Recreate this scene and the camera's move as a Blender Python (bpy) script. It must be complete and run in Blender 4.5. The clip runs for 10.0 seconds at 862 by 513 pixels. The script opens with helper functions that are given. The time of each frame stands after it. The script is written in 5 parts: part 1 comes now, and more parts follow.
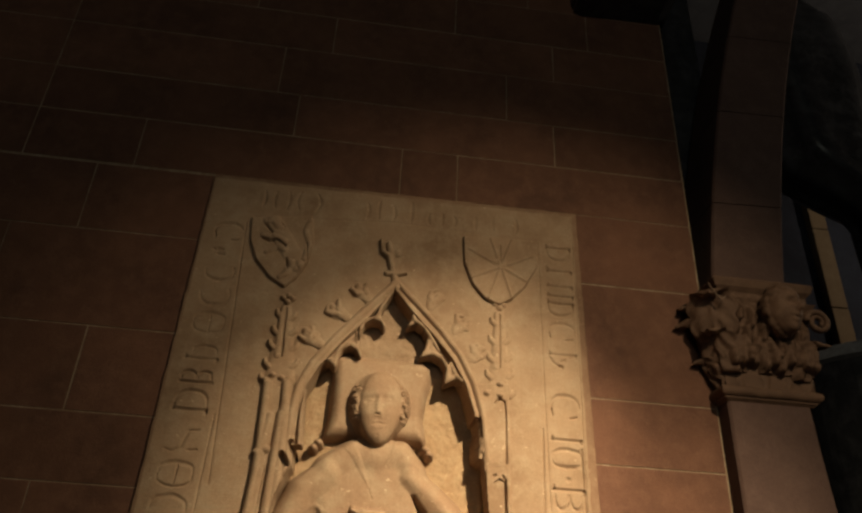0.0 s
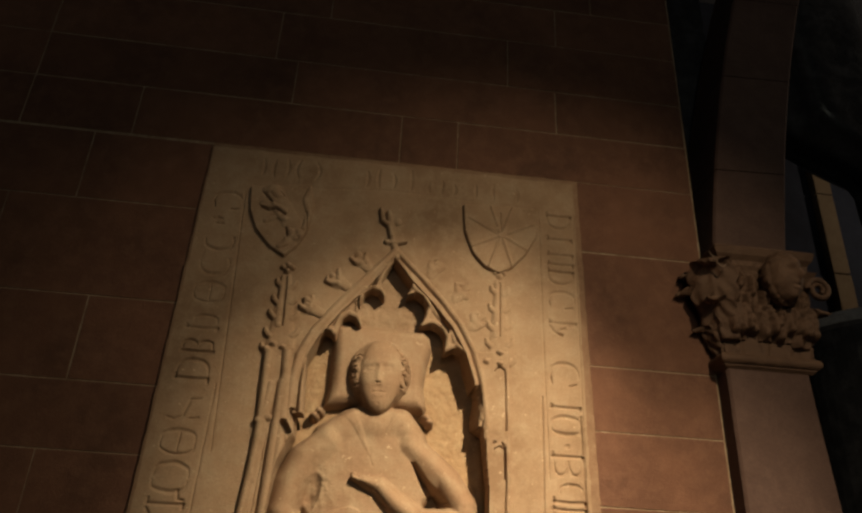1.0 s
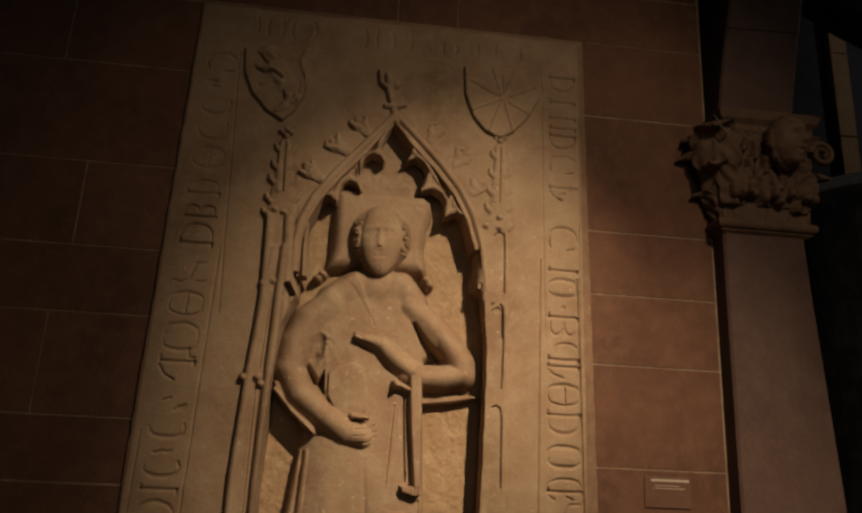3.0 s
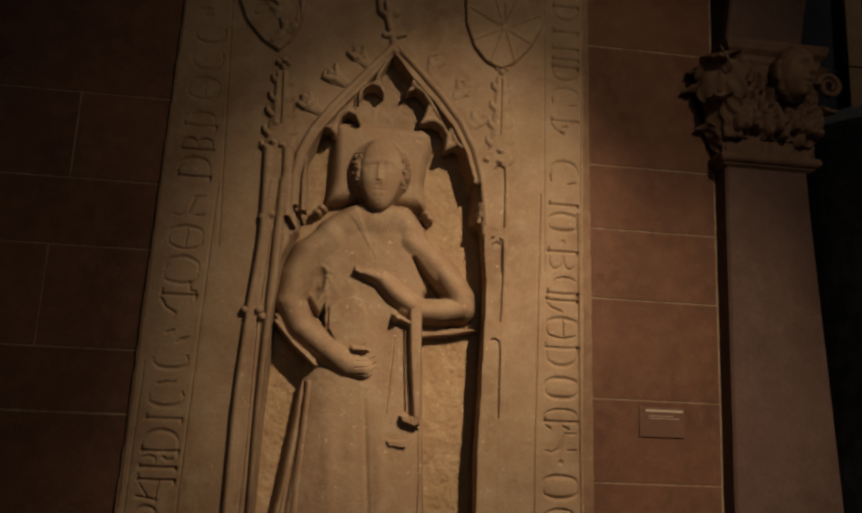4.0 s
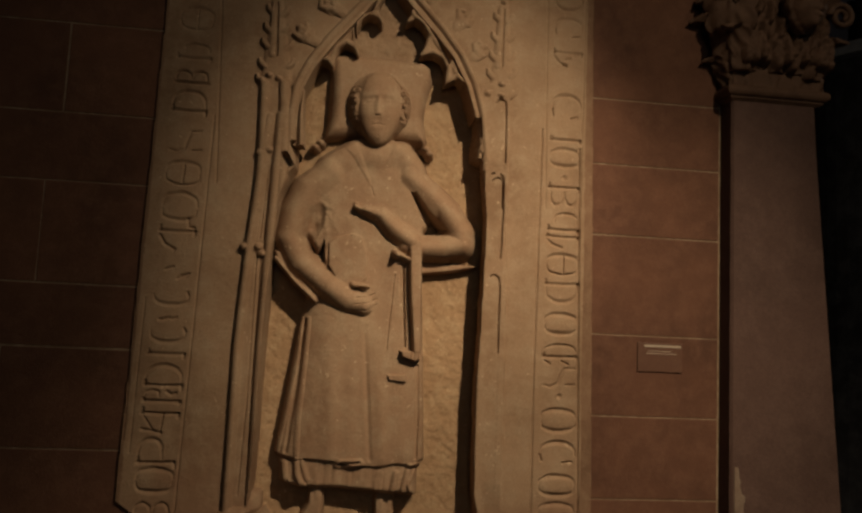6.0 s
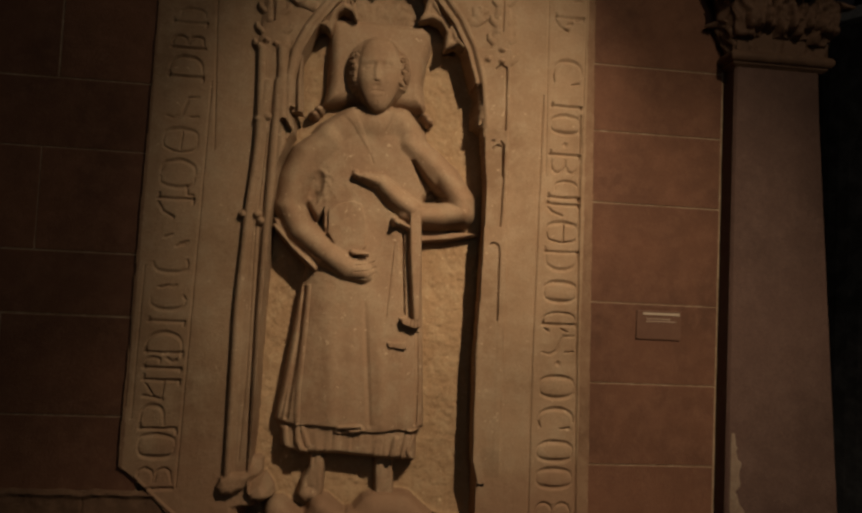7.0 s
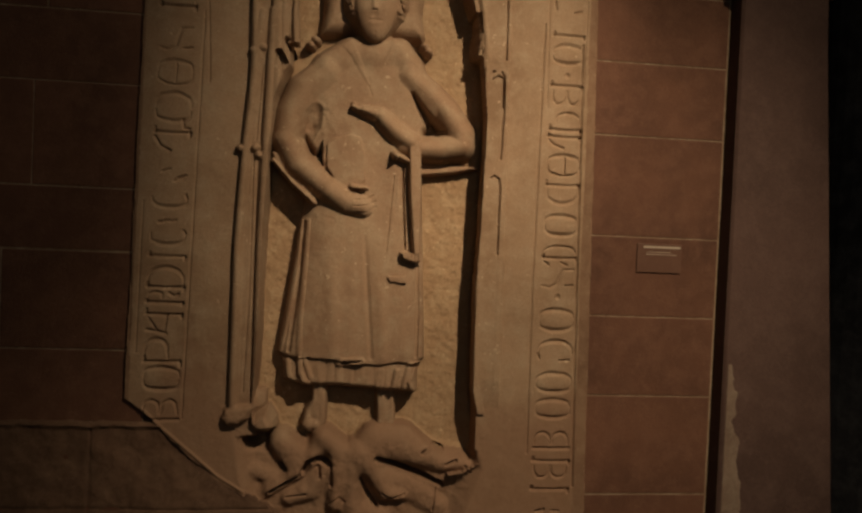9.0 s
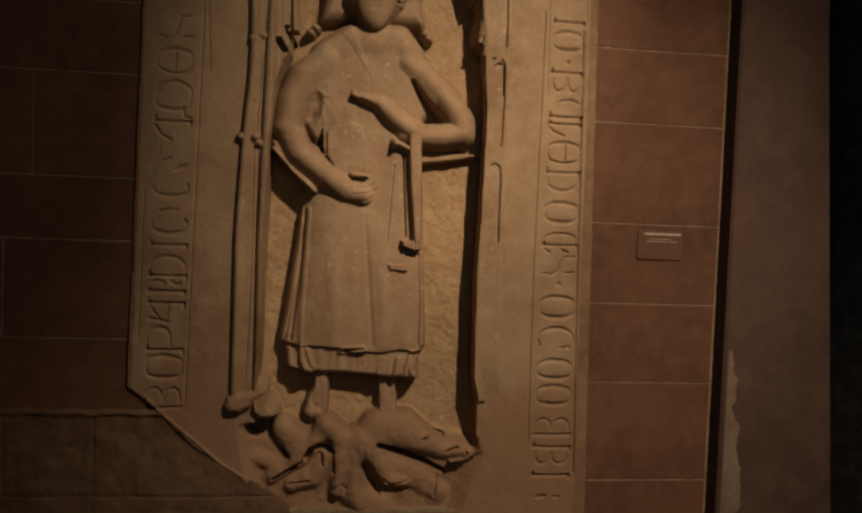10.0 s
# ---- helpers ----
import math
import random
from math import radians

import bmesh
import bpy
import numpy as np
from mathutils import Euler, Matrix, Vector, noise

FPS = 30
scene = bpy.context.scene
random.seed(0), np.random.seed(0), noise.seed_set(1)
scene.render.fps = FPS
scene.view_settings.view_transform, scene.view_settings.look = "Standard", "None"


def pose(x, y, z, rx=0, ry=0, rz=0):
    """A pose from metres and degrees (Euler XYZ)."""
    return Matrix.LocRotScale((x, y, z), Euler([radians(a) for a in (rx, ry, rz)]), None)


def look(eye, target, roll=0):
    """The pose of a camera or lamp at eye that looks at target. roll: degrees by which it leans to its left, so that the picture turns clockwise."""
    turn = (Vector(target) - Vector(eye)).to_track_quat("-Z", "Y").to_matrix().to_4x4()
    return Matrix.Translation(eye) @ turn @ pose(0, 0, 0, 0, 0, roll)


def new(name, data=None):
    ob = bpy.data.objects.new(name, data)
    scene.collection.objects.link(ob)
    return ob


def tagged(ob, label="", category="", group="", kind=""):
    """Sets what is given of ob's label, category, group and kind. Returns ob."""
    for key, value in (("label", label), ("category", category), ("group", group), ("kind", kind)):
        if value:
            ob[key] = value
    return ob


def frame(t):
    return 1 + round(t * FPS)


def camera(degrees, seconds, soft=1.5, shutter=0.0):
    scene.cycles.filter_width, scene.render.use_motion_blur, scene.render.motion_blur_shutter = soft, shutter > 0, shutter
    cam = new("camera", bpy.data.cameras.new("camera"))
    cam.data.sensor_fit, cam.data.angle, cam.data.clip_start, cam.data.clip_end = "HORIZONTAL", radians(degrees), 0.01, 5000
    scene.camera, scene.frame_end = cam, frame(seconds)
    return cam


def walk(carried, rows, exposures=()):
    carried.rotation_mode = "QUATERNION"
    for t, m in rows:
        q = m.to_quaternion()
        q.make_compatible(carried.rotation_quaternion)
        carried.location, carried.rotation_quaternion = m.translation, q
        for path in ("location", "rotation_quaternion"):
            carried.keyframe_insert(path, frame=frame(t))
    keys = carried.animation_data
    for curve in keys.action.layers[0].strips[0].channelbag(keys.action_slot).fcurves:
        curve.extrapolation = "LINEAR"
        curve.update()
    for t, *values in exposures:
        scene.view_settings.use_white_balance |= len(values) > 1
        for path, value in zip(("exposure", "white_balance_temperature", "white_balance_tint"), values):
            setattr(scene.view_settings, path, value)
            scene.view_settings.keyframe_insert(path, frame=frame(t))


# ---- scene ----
# t, eye x, y, z, then degrees: yaw, pitch, lean to the left
PATH = [
    (0.0, -0.1519, -2.3333, 1.4969, -6.290, 29.464, 2.881),
    (0.5, -0.1449, -2.3333, 1.5066, -6.169, 28.678, 2.886),
    (1.0, -0.1401, -2.3363, 1.5130, -6.126, 26.716, 2.805),
    (1.5, -0.1380, -2.3377, 1.5175, -6.207, 24.459, 2.707),
    (2.0, -0.1360, -2.3432, 1.5194, -6.303, 21.651, 2.611),
    (2.5, -0.1358, -2.3478, 1.5205, -6.389, 18.885, 2.600),
    (4.0, -0.1353, -2.3457, 1.5286, -6.758, 10.787, 2.657),
    (4.5, -0.1332, -2.3405, 1.5334, -6.822, 8.939, 2.609),
    (5.0, -0.1313, -2.3362, 1.5350, -6.844, 7.591, 2.551),
    (5.5, -0.1306, -2.3349, 1.5351, -6.852, 6.749, 2.591),
    (7.0, -0.1289, -2.3292, 1.5341, -7.017, 3.299, 2.644),
    (7.5, -0.1269, -2.3261, 1.5308, -7.054, 2.025, 2.617),
    (8.0, -0.1240, -2.3219, 1.5265, -7.099, 0.564, 2.525),
    (8.5, -0.1219, -2.3211, 1.5223, -7.095, -0.503, 2.451),
    (9.0, -0.1208, -2.3230, 1.5188, -7.049, -1.433, 2.399),
    (9.5, -0.1198, -2.3260, 1.5161, -7.001, -1.988, 2.313),
    (10.0, -0.1187, -2.3284, 1.5138, -6.959, -2.253, 2.154),
]


def aimed(x, y, z, yaw, pitch, lean):
    return pose(x, y, z, 0, 0, yaw) @ pose(0, 0, 0, 90 + pitch) @ pose(0, 0, 0, 0, 0, lean)


cam = camera(60.5, 10.0, soft=2.6)
walk(cam, [(t, aimed(*r)) for t, *r in PATH], [(0.0, 1.2, 6500, 3), (0.5, 1.15, 6500, 3), (1.0, 1.02, 6500, 4), (1.5, 0.84, 6500, 6), (2.5, 0.45, 6500, 9), (4.0, 0.10, 6500, 10), (5.5, 0.0, 6500, 10), (10.0, 0.0, 6500, 10)])

# ---- light ----
world = bpy.data.worlds.new("world")
scene.world = world
world.use_nodes = True
world.node_tree.nodes["Background"].inputs[0].default_value = (0.55, 0.65, 1.0, 1)
world.node_tree.nodes["Background"].inputs[1].default_value = 0.006


def spot(name, eye, target, watts, colour, size, blend, soft):
    data = bpy.data.lights.new(name, "SPOT")
    data.energy, data.color, data.spot_size, data.spot_blend, data.shadow_soft_size = watts, colour, radians(size), blend, soft
    ob = new(name, data)
    ob.matrix_world = look(eye, target)
    return ob


# warm exhibition spots high to the right of the visitor: a narrow beam, and two wider ones
spot("exhibition_spot", (1.10, -2.4, 3.5), (0.14, 0, 2.06), 230, (1, 0.78, 0.50), 30.6, 1.0, 0.02)
spot("exhibition_spot", (1.11, -2.41, 3.5), (0.54, 0, 0.81), 312, (1, 0.77, 0.49), 51.4, 1.0, 0.02)
spot("exhibition_flood", (1.12, -2.42, 3.5), (0.40, 0, 1.84), 66, (1, 0.77, 0.49), 75, 1.0, 0.02)
# unseen fill lamp added behind the visitor to lift the unlit stone
fill_lamp = bpy.data.lights.new("fill_light", "AREA")
fill_lamp.shape, fill_lamp.size, fill_lamp.size_y, fill_lamp.energy, fill_lamp.color = "RECTANGLE", 1.7, 2.5, 12.5, (1.0, 0.97, 0.82)
new("fill_light", fill_lamp).matrix_world = look((0.0, -7.0, 3.5), (0.0, 0, 2.9))
# a weak lamp in the chapel beyond the arch
chapel = bpy.data.lights.new("chapel_lamp", "POINT")
chapel.energy, chapel.color, chapel.shadow_soft_size = 15, (1, 0.8, 0.6), 0.08
new("chapel_lamp", chapel).location = (4.2, -0.2, 3.9)

# ---- materials ----
def material(name, base, dark, light, rough, scale=1.0, bump=0.4, pits=0.5, metal=0.0, vary=0.0, stain=False):
    """Stone and the like: two scales of mottling, blotches, pits and fine grain, in object space."""
    m = bpy.data.materials.new(name)
    m.use_nodes = True
    nt = m.node_tree
    n, l = nt.nodes, nt.links
    p = n["Principled BSDF"]
    p.inputs["Metallic"].default_value = metal
    p.inputs["Specular IOR Level"].default_value = 0.25
    co = n.new("ShaderNodeTexCoord")
    geo = n.new("ShaderNodeNewGeometry")

    def noise_at(s, detail, r=0.6):
        t = n.new("ShaderNodeTexNoise")
        t.inputs["Scale"].default_value, t.inputs["Detail"].default_value, t.inputs["Roughness"].default_value = s * scale, detail, r
        l.new(geo.outputs["Position"], t.inputs["Vector"])
        return t.outputs["Fac"]

    def ramp(fac, a, b, ca, cb):
        r = n.new("ShaderNodeValToRGB")
        r.color_ramp.elements[0].position, r.color_ramp.elements[1].position = a, b
        r.color_ramp.elements[0].color, r.color_ramp.elements[1].color = (*ca, 1), (*cb, 1)
        l.new(fac, r.inputs["Fac"])
        return r.outputs["Color"]

    def mix(fac, a, b, mode="MIX"):
        x = n.new("ShaderNodeMix")
        x.data_type, x.blend_type = "RGBA", mode
        for k, v in (("Factor", fac), ("A", a), ("B", b)):
            s = [i for i in x.inputs if i.name == k and (k == "Factor" and i.type == "VALUE" or k != "Factor" and i.type == "RGBA")][0]
            if isinstance(v, (int, float)):
                s.default_value = v
            elif isinstance(v, tuple):
                s.default_value = (*v, 1)
            else:
                l.new(v, s)
        return [o for o in x.outputs if o.type == "RGBA"][0]

    def grey(v):
        return (v, v, v)

    big = noise_at(2.3, 5)
    mid = noise_at(14, 8, 0.7)
    fine = noise_at(160, 4)
    col = mix(ramp(big, 0.35, 0.66, grey(0), grey(1)), dark, base)
    col = mix(ramp(mid, 0.45, 0.75, grey(0), grey(0.75)), col, light)
    col = mix(0.35, col, ramp(fine, 0.3, 0.7, grey(0.55), grey(1.0)), "MULTIPLY")
    spots = noise_at(55, 3)
    col = mix(ramp(spots, 0.655, 0.72, grey(0), grey(pits)), col, tuple(min(1, c * 1.5) for c in light))
    if stain:
        # damp reddened stone along the foot of the slab
        parts = n.new("ShaderNodeSeparateXYZ")
        l.new(geo.outputs["Position"], parts.inputs[0])
        low = n.new("ShaderNodeMath")
        low.operation = "MULTIPLY_ADD"
        low.inputs[1].default_value = 0.3
        half = n.new("ShaderNodeMath")
        half.operation = "MULTIPLY_ADD"
        half.inputs[1].default_value, half.inputs[2].default_value = 0.35, 0.0
        l.new(big, half.inputs[0])
        l.new(parts.outputs["Z"], low.inputs[0])
        l.new(half.outputs[0], low.inputs[2])
        col = mix(ramp(low.outputs[0], 0.45, 0.51, grey(0.72), grey(0)), col, (0.225, 0.130, 0.084))
    if vary:
        info = n.new("ShaderNodeObjectInfo")
        col = mix(vary, col, ramp(info.outputs["Random"], 0, 1, grey(0.62), grey(1.0)), "MULTIPLY")
    l.new(col, p.inputs["Base Color"])
    l.new(ramp(mid, 0.2, 0.8, grey(rough - 0.1), grey(min(1, rough + 0.1))), p.inputs["Roughness"])
    b = n.new("ShaderNodeBump")
    b.inputs["Strength"].default_value, b.inputs["Distance"].default_value = bump, 0.004
    add = n.new("ShaderNodeMath")
    add.operation = "MULTIPLY_ADD"
    add.inputs[1].default_value = 1.6
    l.new(mid, add.inputs[0])
    l.new(fine, add.inputs[2])
    l.new(add.outputs[0], b.inputs["Height"])
    l.new(b.outputs["Normal"], p.inputs["Normal"])
    return m


SLAB_STONE = material("pale_sandstone", (0.340, 0.228, 0.150), (0.216, 0.134, 0.083), (0.381, 0.289, 0.204), 0.85, 1.0, 0.5, 0.45, stain=True)
EFFIGY_STONE = material("worn_sandstone", (0.318, 0.210, 0.138), (0.252, 0.152, 0.096), (0.394, 0.303, 0.211), 0.8, 1.0, 0.36, 0.5)
NICHE_STONE = material("rough_sandstone", (0.385, 0.255, 0.155), (0.30, 0.190, 0.112), (0.44, 0.325, 0.21), 0.9, 1.6, 0.6, 0.7)
MARGIN_STONE = material("browner_sandstone", (0.245, 0.148, 0.095), (0.165, 0.096, 0.061), (0.290, 0.195, 0.130), 0.9, 1.2, 0.5, 0.3)
RED_STONE = material("red_sandstone", (0.162, 0.075, 0.047), (0.106, 0.050, 0.033), (0.199, 0.101, 0.068), 0.85, 1.3, 0.4, 0.12, vary=0.6)
MORTAR = material("pale_mortar", (0.270, 0.195, 0.132), (0.177, 0.116, 0.075), (0.422, 0.340, 0.252), 0.95, 2.0, 0.6, 0.1)
GREY_RED = material("weathered_red_sandstone", (0.098, 0.057, 0.048), (0.069, 0.040, 0.034), (0.124, 0.078, 0.067), 0.85, 0.8, 0.4, 0.1)
FOOTING_STONE = material("mortared_stone", (0.150, 0.086, 0.056), (0.098, 0.056, 0.037), (0.195, 0.122, 0.082), 0.9, 1.2, 0.5, 0.2)
CARVED_RED = material("carved_brown_sandstone", (0.120, 0.068, 0.045), (0.080, 0.044, 0.029), (0.155, 0.094, 0.064), 0.7, 2.0, 0.5, 0.2)
# dark marble of column and statue; on the recess walls it paints shade
DARK_STONE_AND_SHADE = material("dark_marble_and_shade", (0.03, 0.03, 0.034), (0.016, 0.016, 0.018), (0.07, 0.07, 0.08), 0.32, 1.0, 0.1, 0.1)
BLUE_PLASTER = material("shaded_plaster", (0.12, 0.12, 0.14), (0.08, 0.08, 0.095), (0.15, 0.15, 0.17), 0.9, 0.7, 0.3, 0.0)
# darker copy of the plaster above, with the chapel's blue gloom in its colour
GLOOM_PLASTER = material("gloomy_plaster", (0.040, 0.045, 0.068), (0.028, 0.03, 0.045), (0.055, 0.06, 0.085), 0.9, 0.7, 0.3, 0.0)
FLOOR_STONE = material("floor_flag", (0.18, 0.155, 0.13), (0.12, 0.105, 0.085), (0.22, 0.19, 0.16), 0.6, 0.8, 0.3, 0.1)
PAPER = material("brown_card", (0.125, 0.062, 0.042), (0.108, 0.054, 0.037), (0.138, 0.072, 0.050), 0.55, 1.0, 0.05, 0.0)
PIER_STONE = material("dim_sandstone", (0.25, 0.175, 0.11), (0.19, 0.13, 0.08), (0.29, 0.215, 0.14), 0.9, 1.0, 0.3, 0.1)
PALE_RIM = material("pale_grey_stone", (0.24, 0.24, 0.26), (0.15, 0.15, 0.165), (0.32, 0.32, 0.34), 0.8, 3.0, 0.5, 0.2)
# lime wash on the pilaster; also colours the highlight rod on the capital
LIME_AND_HIGHLIGHT = material("lime_wash", (0.204, 0.146, 0.112), (0.143, 0.095, 0.071), (0.258, 0.204, 0.160), 0.95, 2.0, 0.5, 0.1)
INK = material("pale_ink", (0.422, 0.354, 0.286), (0.374, 0.306, 0.245), (0.462, 0.394, 0.326), 0.6, 1.0, 0.02, 0.0)


# ---- builders ----
def part(name, data, mat, parent=None, label=""):
    """Links a bmesh or a mesh as one object, under a thing or a part."""
    if isinstance(data, bmesh.types.BMesh):
        me = bpy.data.meshes.new(name)
        bmesh.ops.recalc_face_normals(data, faces=data.faces)
        data.to_mesh(me)
        data.free()
    else:
        me = data
    if not me.materials:
        me.materials.append(mat)
    ob = new(name, me)
    ob.parent = parent
    if label:
        tagged(ob, label)
    return ob


def empty(name, label, category, at=(0, 0, 0), kind="", group=""):
    ob = new(name)
    ob.location = at
    ob.empty_display_size = 0.1
    bpy.context.view_layer.update()
    return tagged(ob, label, category, group, kind)


def under(ob, parent):
    """Parents ob without moving it."""
    ob.parent = parent
    ob.matrix_parent_inverse = Matrix.Translation(parent.location).inverted()
    return ob


def smooth(me, angle=50):
    me.polygons.foreach_set("use_smooth", np.ones(len(me.polygons), bool))
    me.set_sharp_from_angle(angle=radians(angle))
    return me


def boxed(x0, x1, y0, y1, z0, z1, bevel=0.0, rough=0.0):
    bm = bmesh.new()
    bmesh.ops.create_cube(bm, size=1)
    for v in bm.verts:
        v.co = ((x0 + x1) / 2 + v.co.x * (x1 - x0), (y0 + y1) / 2 + v.co.y * (y1 - y0), (z0 + z1) / 2 + v.co.z * (z1 - z0))
    if bevel:
        bmesh.ops.bevel(bm, geom=bm.edges[:], offset=bevel, segments=2, profile=0.6, affect="EDGES")
    if rough:
        for v in bm.verts:
            v.co += Vector(noise.noise_vector(v.co * 7)) * rough
    return bm


def lathe(profile, segments=32, at=(0, 0, 0)):
    """A turned body from (radius, z) pairs."""
    bm = bmesh.new()
    rings = []
    for r, z in profile:
        rings.append([bm.verts.new((at[0] + r * math.cos(a), at[1] + r * math.sin(a), at[2] + z)) for a in (2 * math.pi * k / segments for k in range(segments))])
    for a, b in zip(rings, rings[1:]):
        for k in range(segments):
            bm.faces.new((a[k], a[(k + 1) % segments], b[(k + 1) % segments], b[k]))
    bm.faces.new(rings[0][::-1]), bm.faces.new(rings[-1])
    return bm


def rolling(X, Z, size, seed, octaves=3):
    """Smooth unevenness between about -1 and 1, by interpolated random grids."""
    rng = np.random.default_rng(seed)
    out, amp = np.zeros_like(X), 1.0
    for _ in range(octaves):
        g = rng.uniform(-1, 1, (64, 64))
        u, v = X / size, Z / size
        i, j = np.floor(u).astype(int), np.floor(v).astype(int)
        a, b = u - i, v - j
        a, b = a * a * (3 - 2 * a), b * b * (3 - 2 * b)
        at = lambda p, q: g[p % 64, q % 64]
        out += amp * ((at(i, j) * (1 - a) + at(i + 1, j) * a) * (1 - b) + (at(i, j + 1) * (1 - a) + at(i + 1, j + 1) * a) * b)
        amp, size = amp * 0.5, size * 0.47
    return out / 1.6


class Carving:
    """A carved face seen from the front: heights towards the viewer over a plane, cut with tubes, blobs, plates and grooves."""

    def __init__(self, x0, x1, z0, z1, step, start=0.0):
        self.step = step
        self.xs, self.zs = np.arange(x0, x1 + step / 2, step), np.arange(z0, z1 + step / 2, step)
        self.X, self.Z = np.meshgrid(self.xs, self.zs)
        self.h = np.full(self.X.shape, float(start))

    def window(self, pts, pad):
        p = np.array(pts)
        i0, i1 = np.searchsorted(self.zs, [p[:, 1].min() - pad, p[:, 1].max() + pad])
        j0, j1 = np.searchsorted(self.xs, [p[:, 0].min() - pad, p[:, 0].max() + pad])
        s = (slice(i0, i1), slice(j0, j1))
        return s, self.X[s], self.Z[s]

    def along(self, X, Z, pts, values):
        """Distance to a line of points, and the value carried along it."""
        best, val = np.full(X.shape, 9.0), np.zeros(X.shape)
        if len(pts) == 1:
            return np.hypot(X - pts[0][0], Z - pts[0][1]), np.full(X.shape, float(values[0]))
        for (ax, az), (bx, bz), va, vb in zip(pts, pts[1:], values, values[1:]):
            dx, dz = bx - ax, bz - az
            t = np.clip(((X - ax) * dx + (Z - az) * dz) / (dx * dx + dz * dz + 1e-12), 0, 1)
            d = np.hypot(X - ax - t * dx, Z - az - t * dz)
            near = d < best
            best, val = np.where(near, d, best), np.where(near, va + t * (vb - va), val)
        return best, val

    def inside(self, X, Z, poly):
        """Distance to the outline, positive inside."""
        d, _ = self.along(X, Z, list(poly) + [poly[0]], [0.0] * (len(poly) + 1))
        odd = np.zeros(X.shape, bool)
        for (ax, az), (bx, bz) in zip(poly, list(poly[1:]) + [poly[0]]):
            cross = (az > Z) != (bz > Z)
            odd ^= cross & (X < (bx - ax) * (Z - az) / (bz - az + 1e-12) + ax)
        return np.where(odd, d, -d)

    def join(self, s, new_h, k):
        old = self.h[s]
        if k <= 0:
            self.h[s] = np.maximum(old, new_h)
        else:
            m = np.clip(0.5 + 0.5 * (new_h - old) / k, 0, 1)
            self.h[s] = old * (1 - m) + new_h * m + k * m * (1 - m)

    def tube(self, pts, radii, top, k=0.0, base=0.0, add=False):
        """A rounded ridge along pts; top: its height; add: laid over what is there."""
        radii = radii if isinstance(radii, (list, tuple)) else [radii] * len(pts)
        radii = list(radii) + [radii[-1]] * (len(pts) - len(radii))
        s, X, Z = self.window(pts, max(radii) + 0.02)
        d, r = self.along(X, Z, pts, radii)
        q = d / r
        round_h = np.sqrt(np.clip(1 - q * q, 0, 1))
        if add:
            self.h[s] += top * round_h
        else:
            self.join(s, np.where(q < 1, base + (top - base) * round_h, base - (q - 1) * 0.5), k)

    def blob(self, c, rx, rz, top, turn=0.0, k=0.0, add=False, base=0.0):
        s, X, Z = self.window([c], max(rx, rz) + 0.02)
        a = math.radians(turn)
        u, v = (X - c[0]) * math.cos(a) + (Z - c[1]) * math.sin(a), -(X - c[0]) * math.sin(a) + (Z - c[1]) * math.cos(a)
        q = np.hypot(u / rx, v / rz)
        round_h = np.sqrt(np.clip(1 - q * q, 0, 1))
        if add:
            self.h[s] += top * (round_h if top > 0 else np.clip(1 - q * q, 0, 1))
        else:
            self.join(s, np.where(q < 1, base + (top - base) * round_h, base - (q - 1) * 0.3), k)

    def soft(self, pts, widths, heights):
        """A gently swelling form along pts, laid over what is there."""
        s, X, Z = self.window(pts, 3 * max(widths))
        d, w = self.along(X, Z, pts, widths)
        _, t = self.along(X, Z, pts, heights)
        self.h[s] += t * np.exp(-(d / w) ** 2)

    def plate(self, poly, top, bevel, k=0.0, base=0.0, dome=0.0):
        """A raised plate with rounded edges."""
        s, X, Z = self.window(poly, 0.03)
        sd = self.inside(X, Z, poly)
        e = 1 - np.clip(sd / bevel, 0, 1)
        h = base + (top - base) * np.sqrt(np.clip(1 - e * e, 0, 1)) + dome * np.clip(sd / 0.1, 0, 1)
        self.join(s, np.where(sd > 0, h, base + sd * 2), k)

    def sink(self, poly, floor, wall=0.004):
        """Cuts down to a floor inside an outline, with steep walls."""
        s, X, Z = self.window(poly, 0.03)
        sd = self.inside(X, Z, poly)
        t = np.clip(sd / wall, 0, 1)
        self.h[s] = np.minimum(self.h[s], self.h[s] * (1 - t) + floor * t)

    def groove(self, pts, width, depth):
        s, X, Z = self.window(pts, width)
        d, _ = self.along(X, Z, pts, [0.0] * len(pts))
        self.h[s] -= depth * np.clip(1 - (2 * d / width) ** 2, 0, 1)

    def mesh(self, name, y, keep=None):
        """keep: None for the whole sheet, else only where the height is above that."""
        rows, cols = self.h.shape
        co = np.stack([self.X, y - self.h, self.Z], -1).reshape(-1, 3)
        i = (np.arange(rows - 1)[:, None] * cols + np.arange(cols - 1)[None]).ravel()
        quads = np.stack([i, i + 1, i + cols + 1, i + cols], -1)
        if keep is not None:
            quads = quads[(self.h.ravel()[quads] > keep).any(1)]
            used = np.unique(quads)
            back = np.zeros(len(co), int)
            back[used] = np.arange(len(used))
            co, quads = co[used], back[quads]
            co[:, 1] = np.minimum(co[:, 1], y - keep + 0.012)
        me = bpy.data.meshes.new(name)
        me.vertices.add(len(co))
        me.vertices.foreach_set("co", co.ravel())
        me.loops.add(quads.size)
        me.loops.foreach_set("vertex_index", quads.ravel().astype(np.int32))
        me.polygons.add(len(quads))
        me.polygons.foreach_set("loop_start", np.arange(0, quads.size, 4, dtype=np.int32))
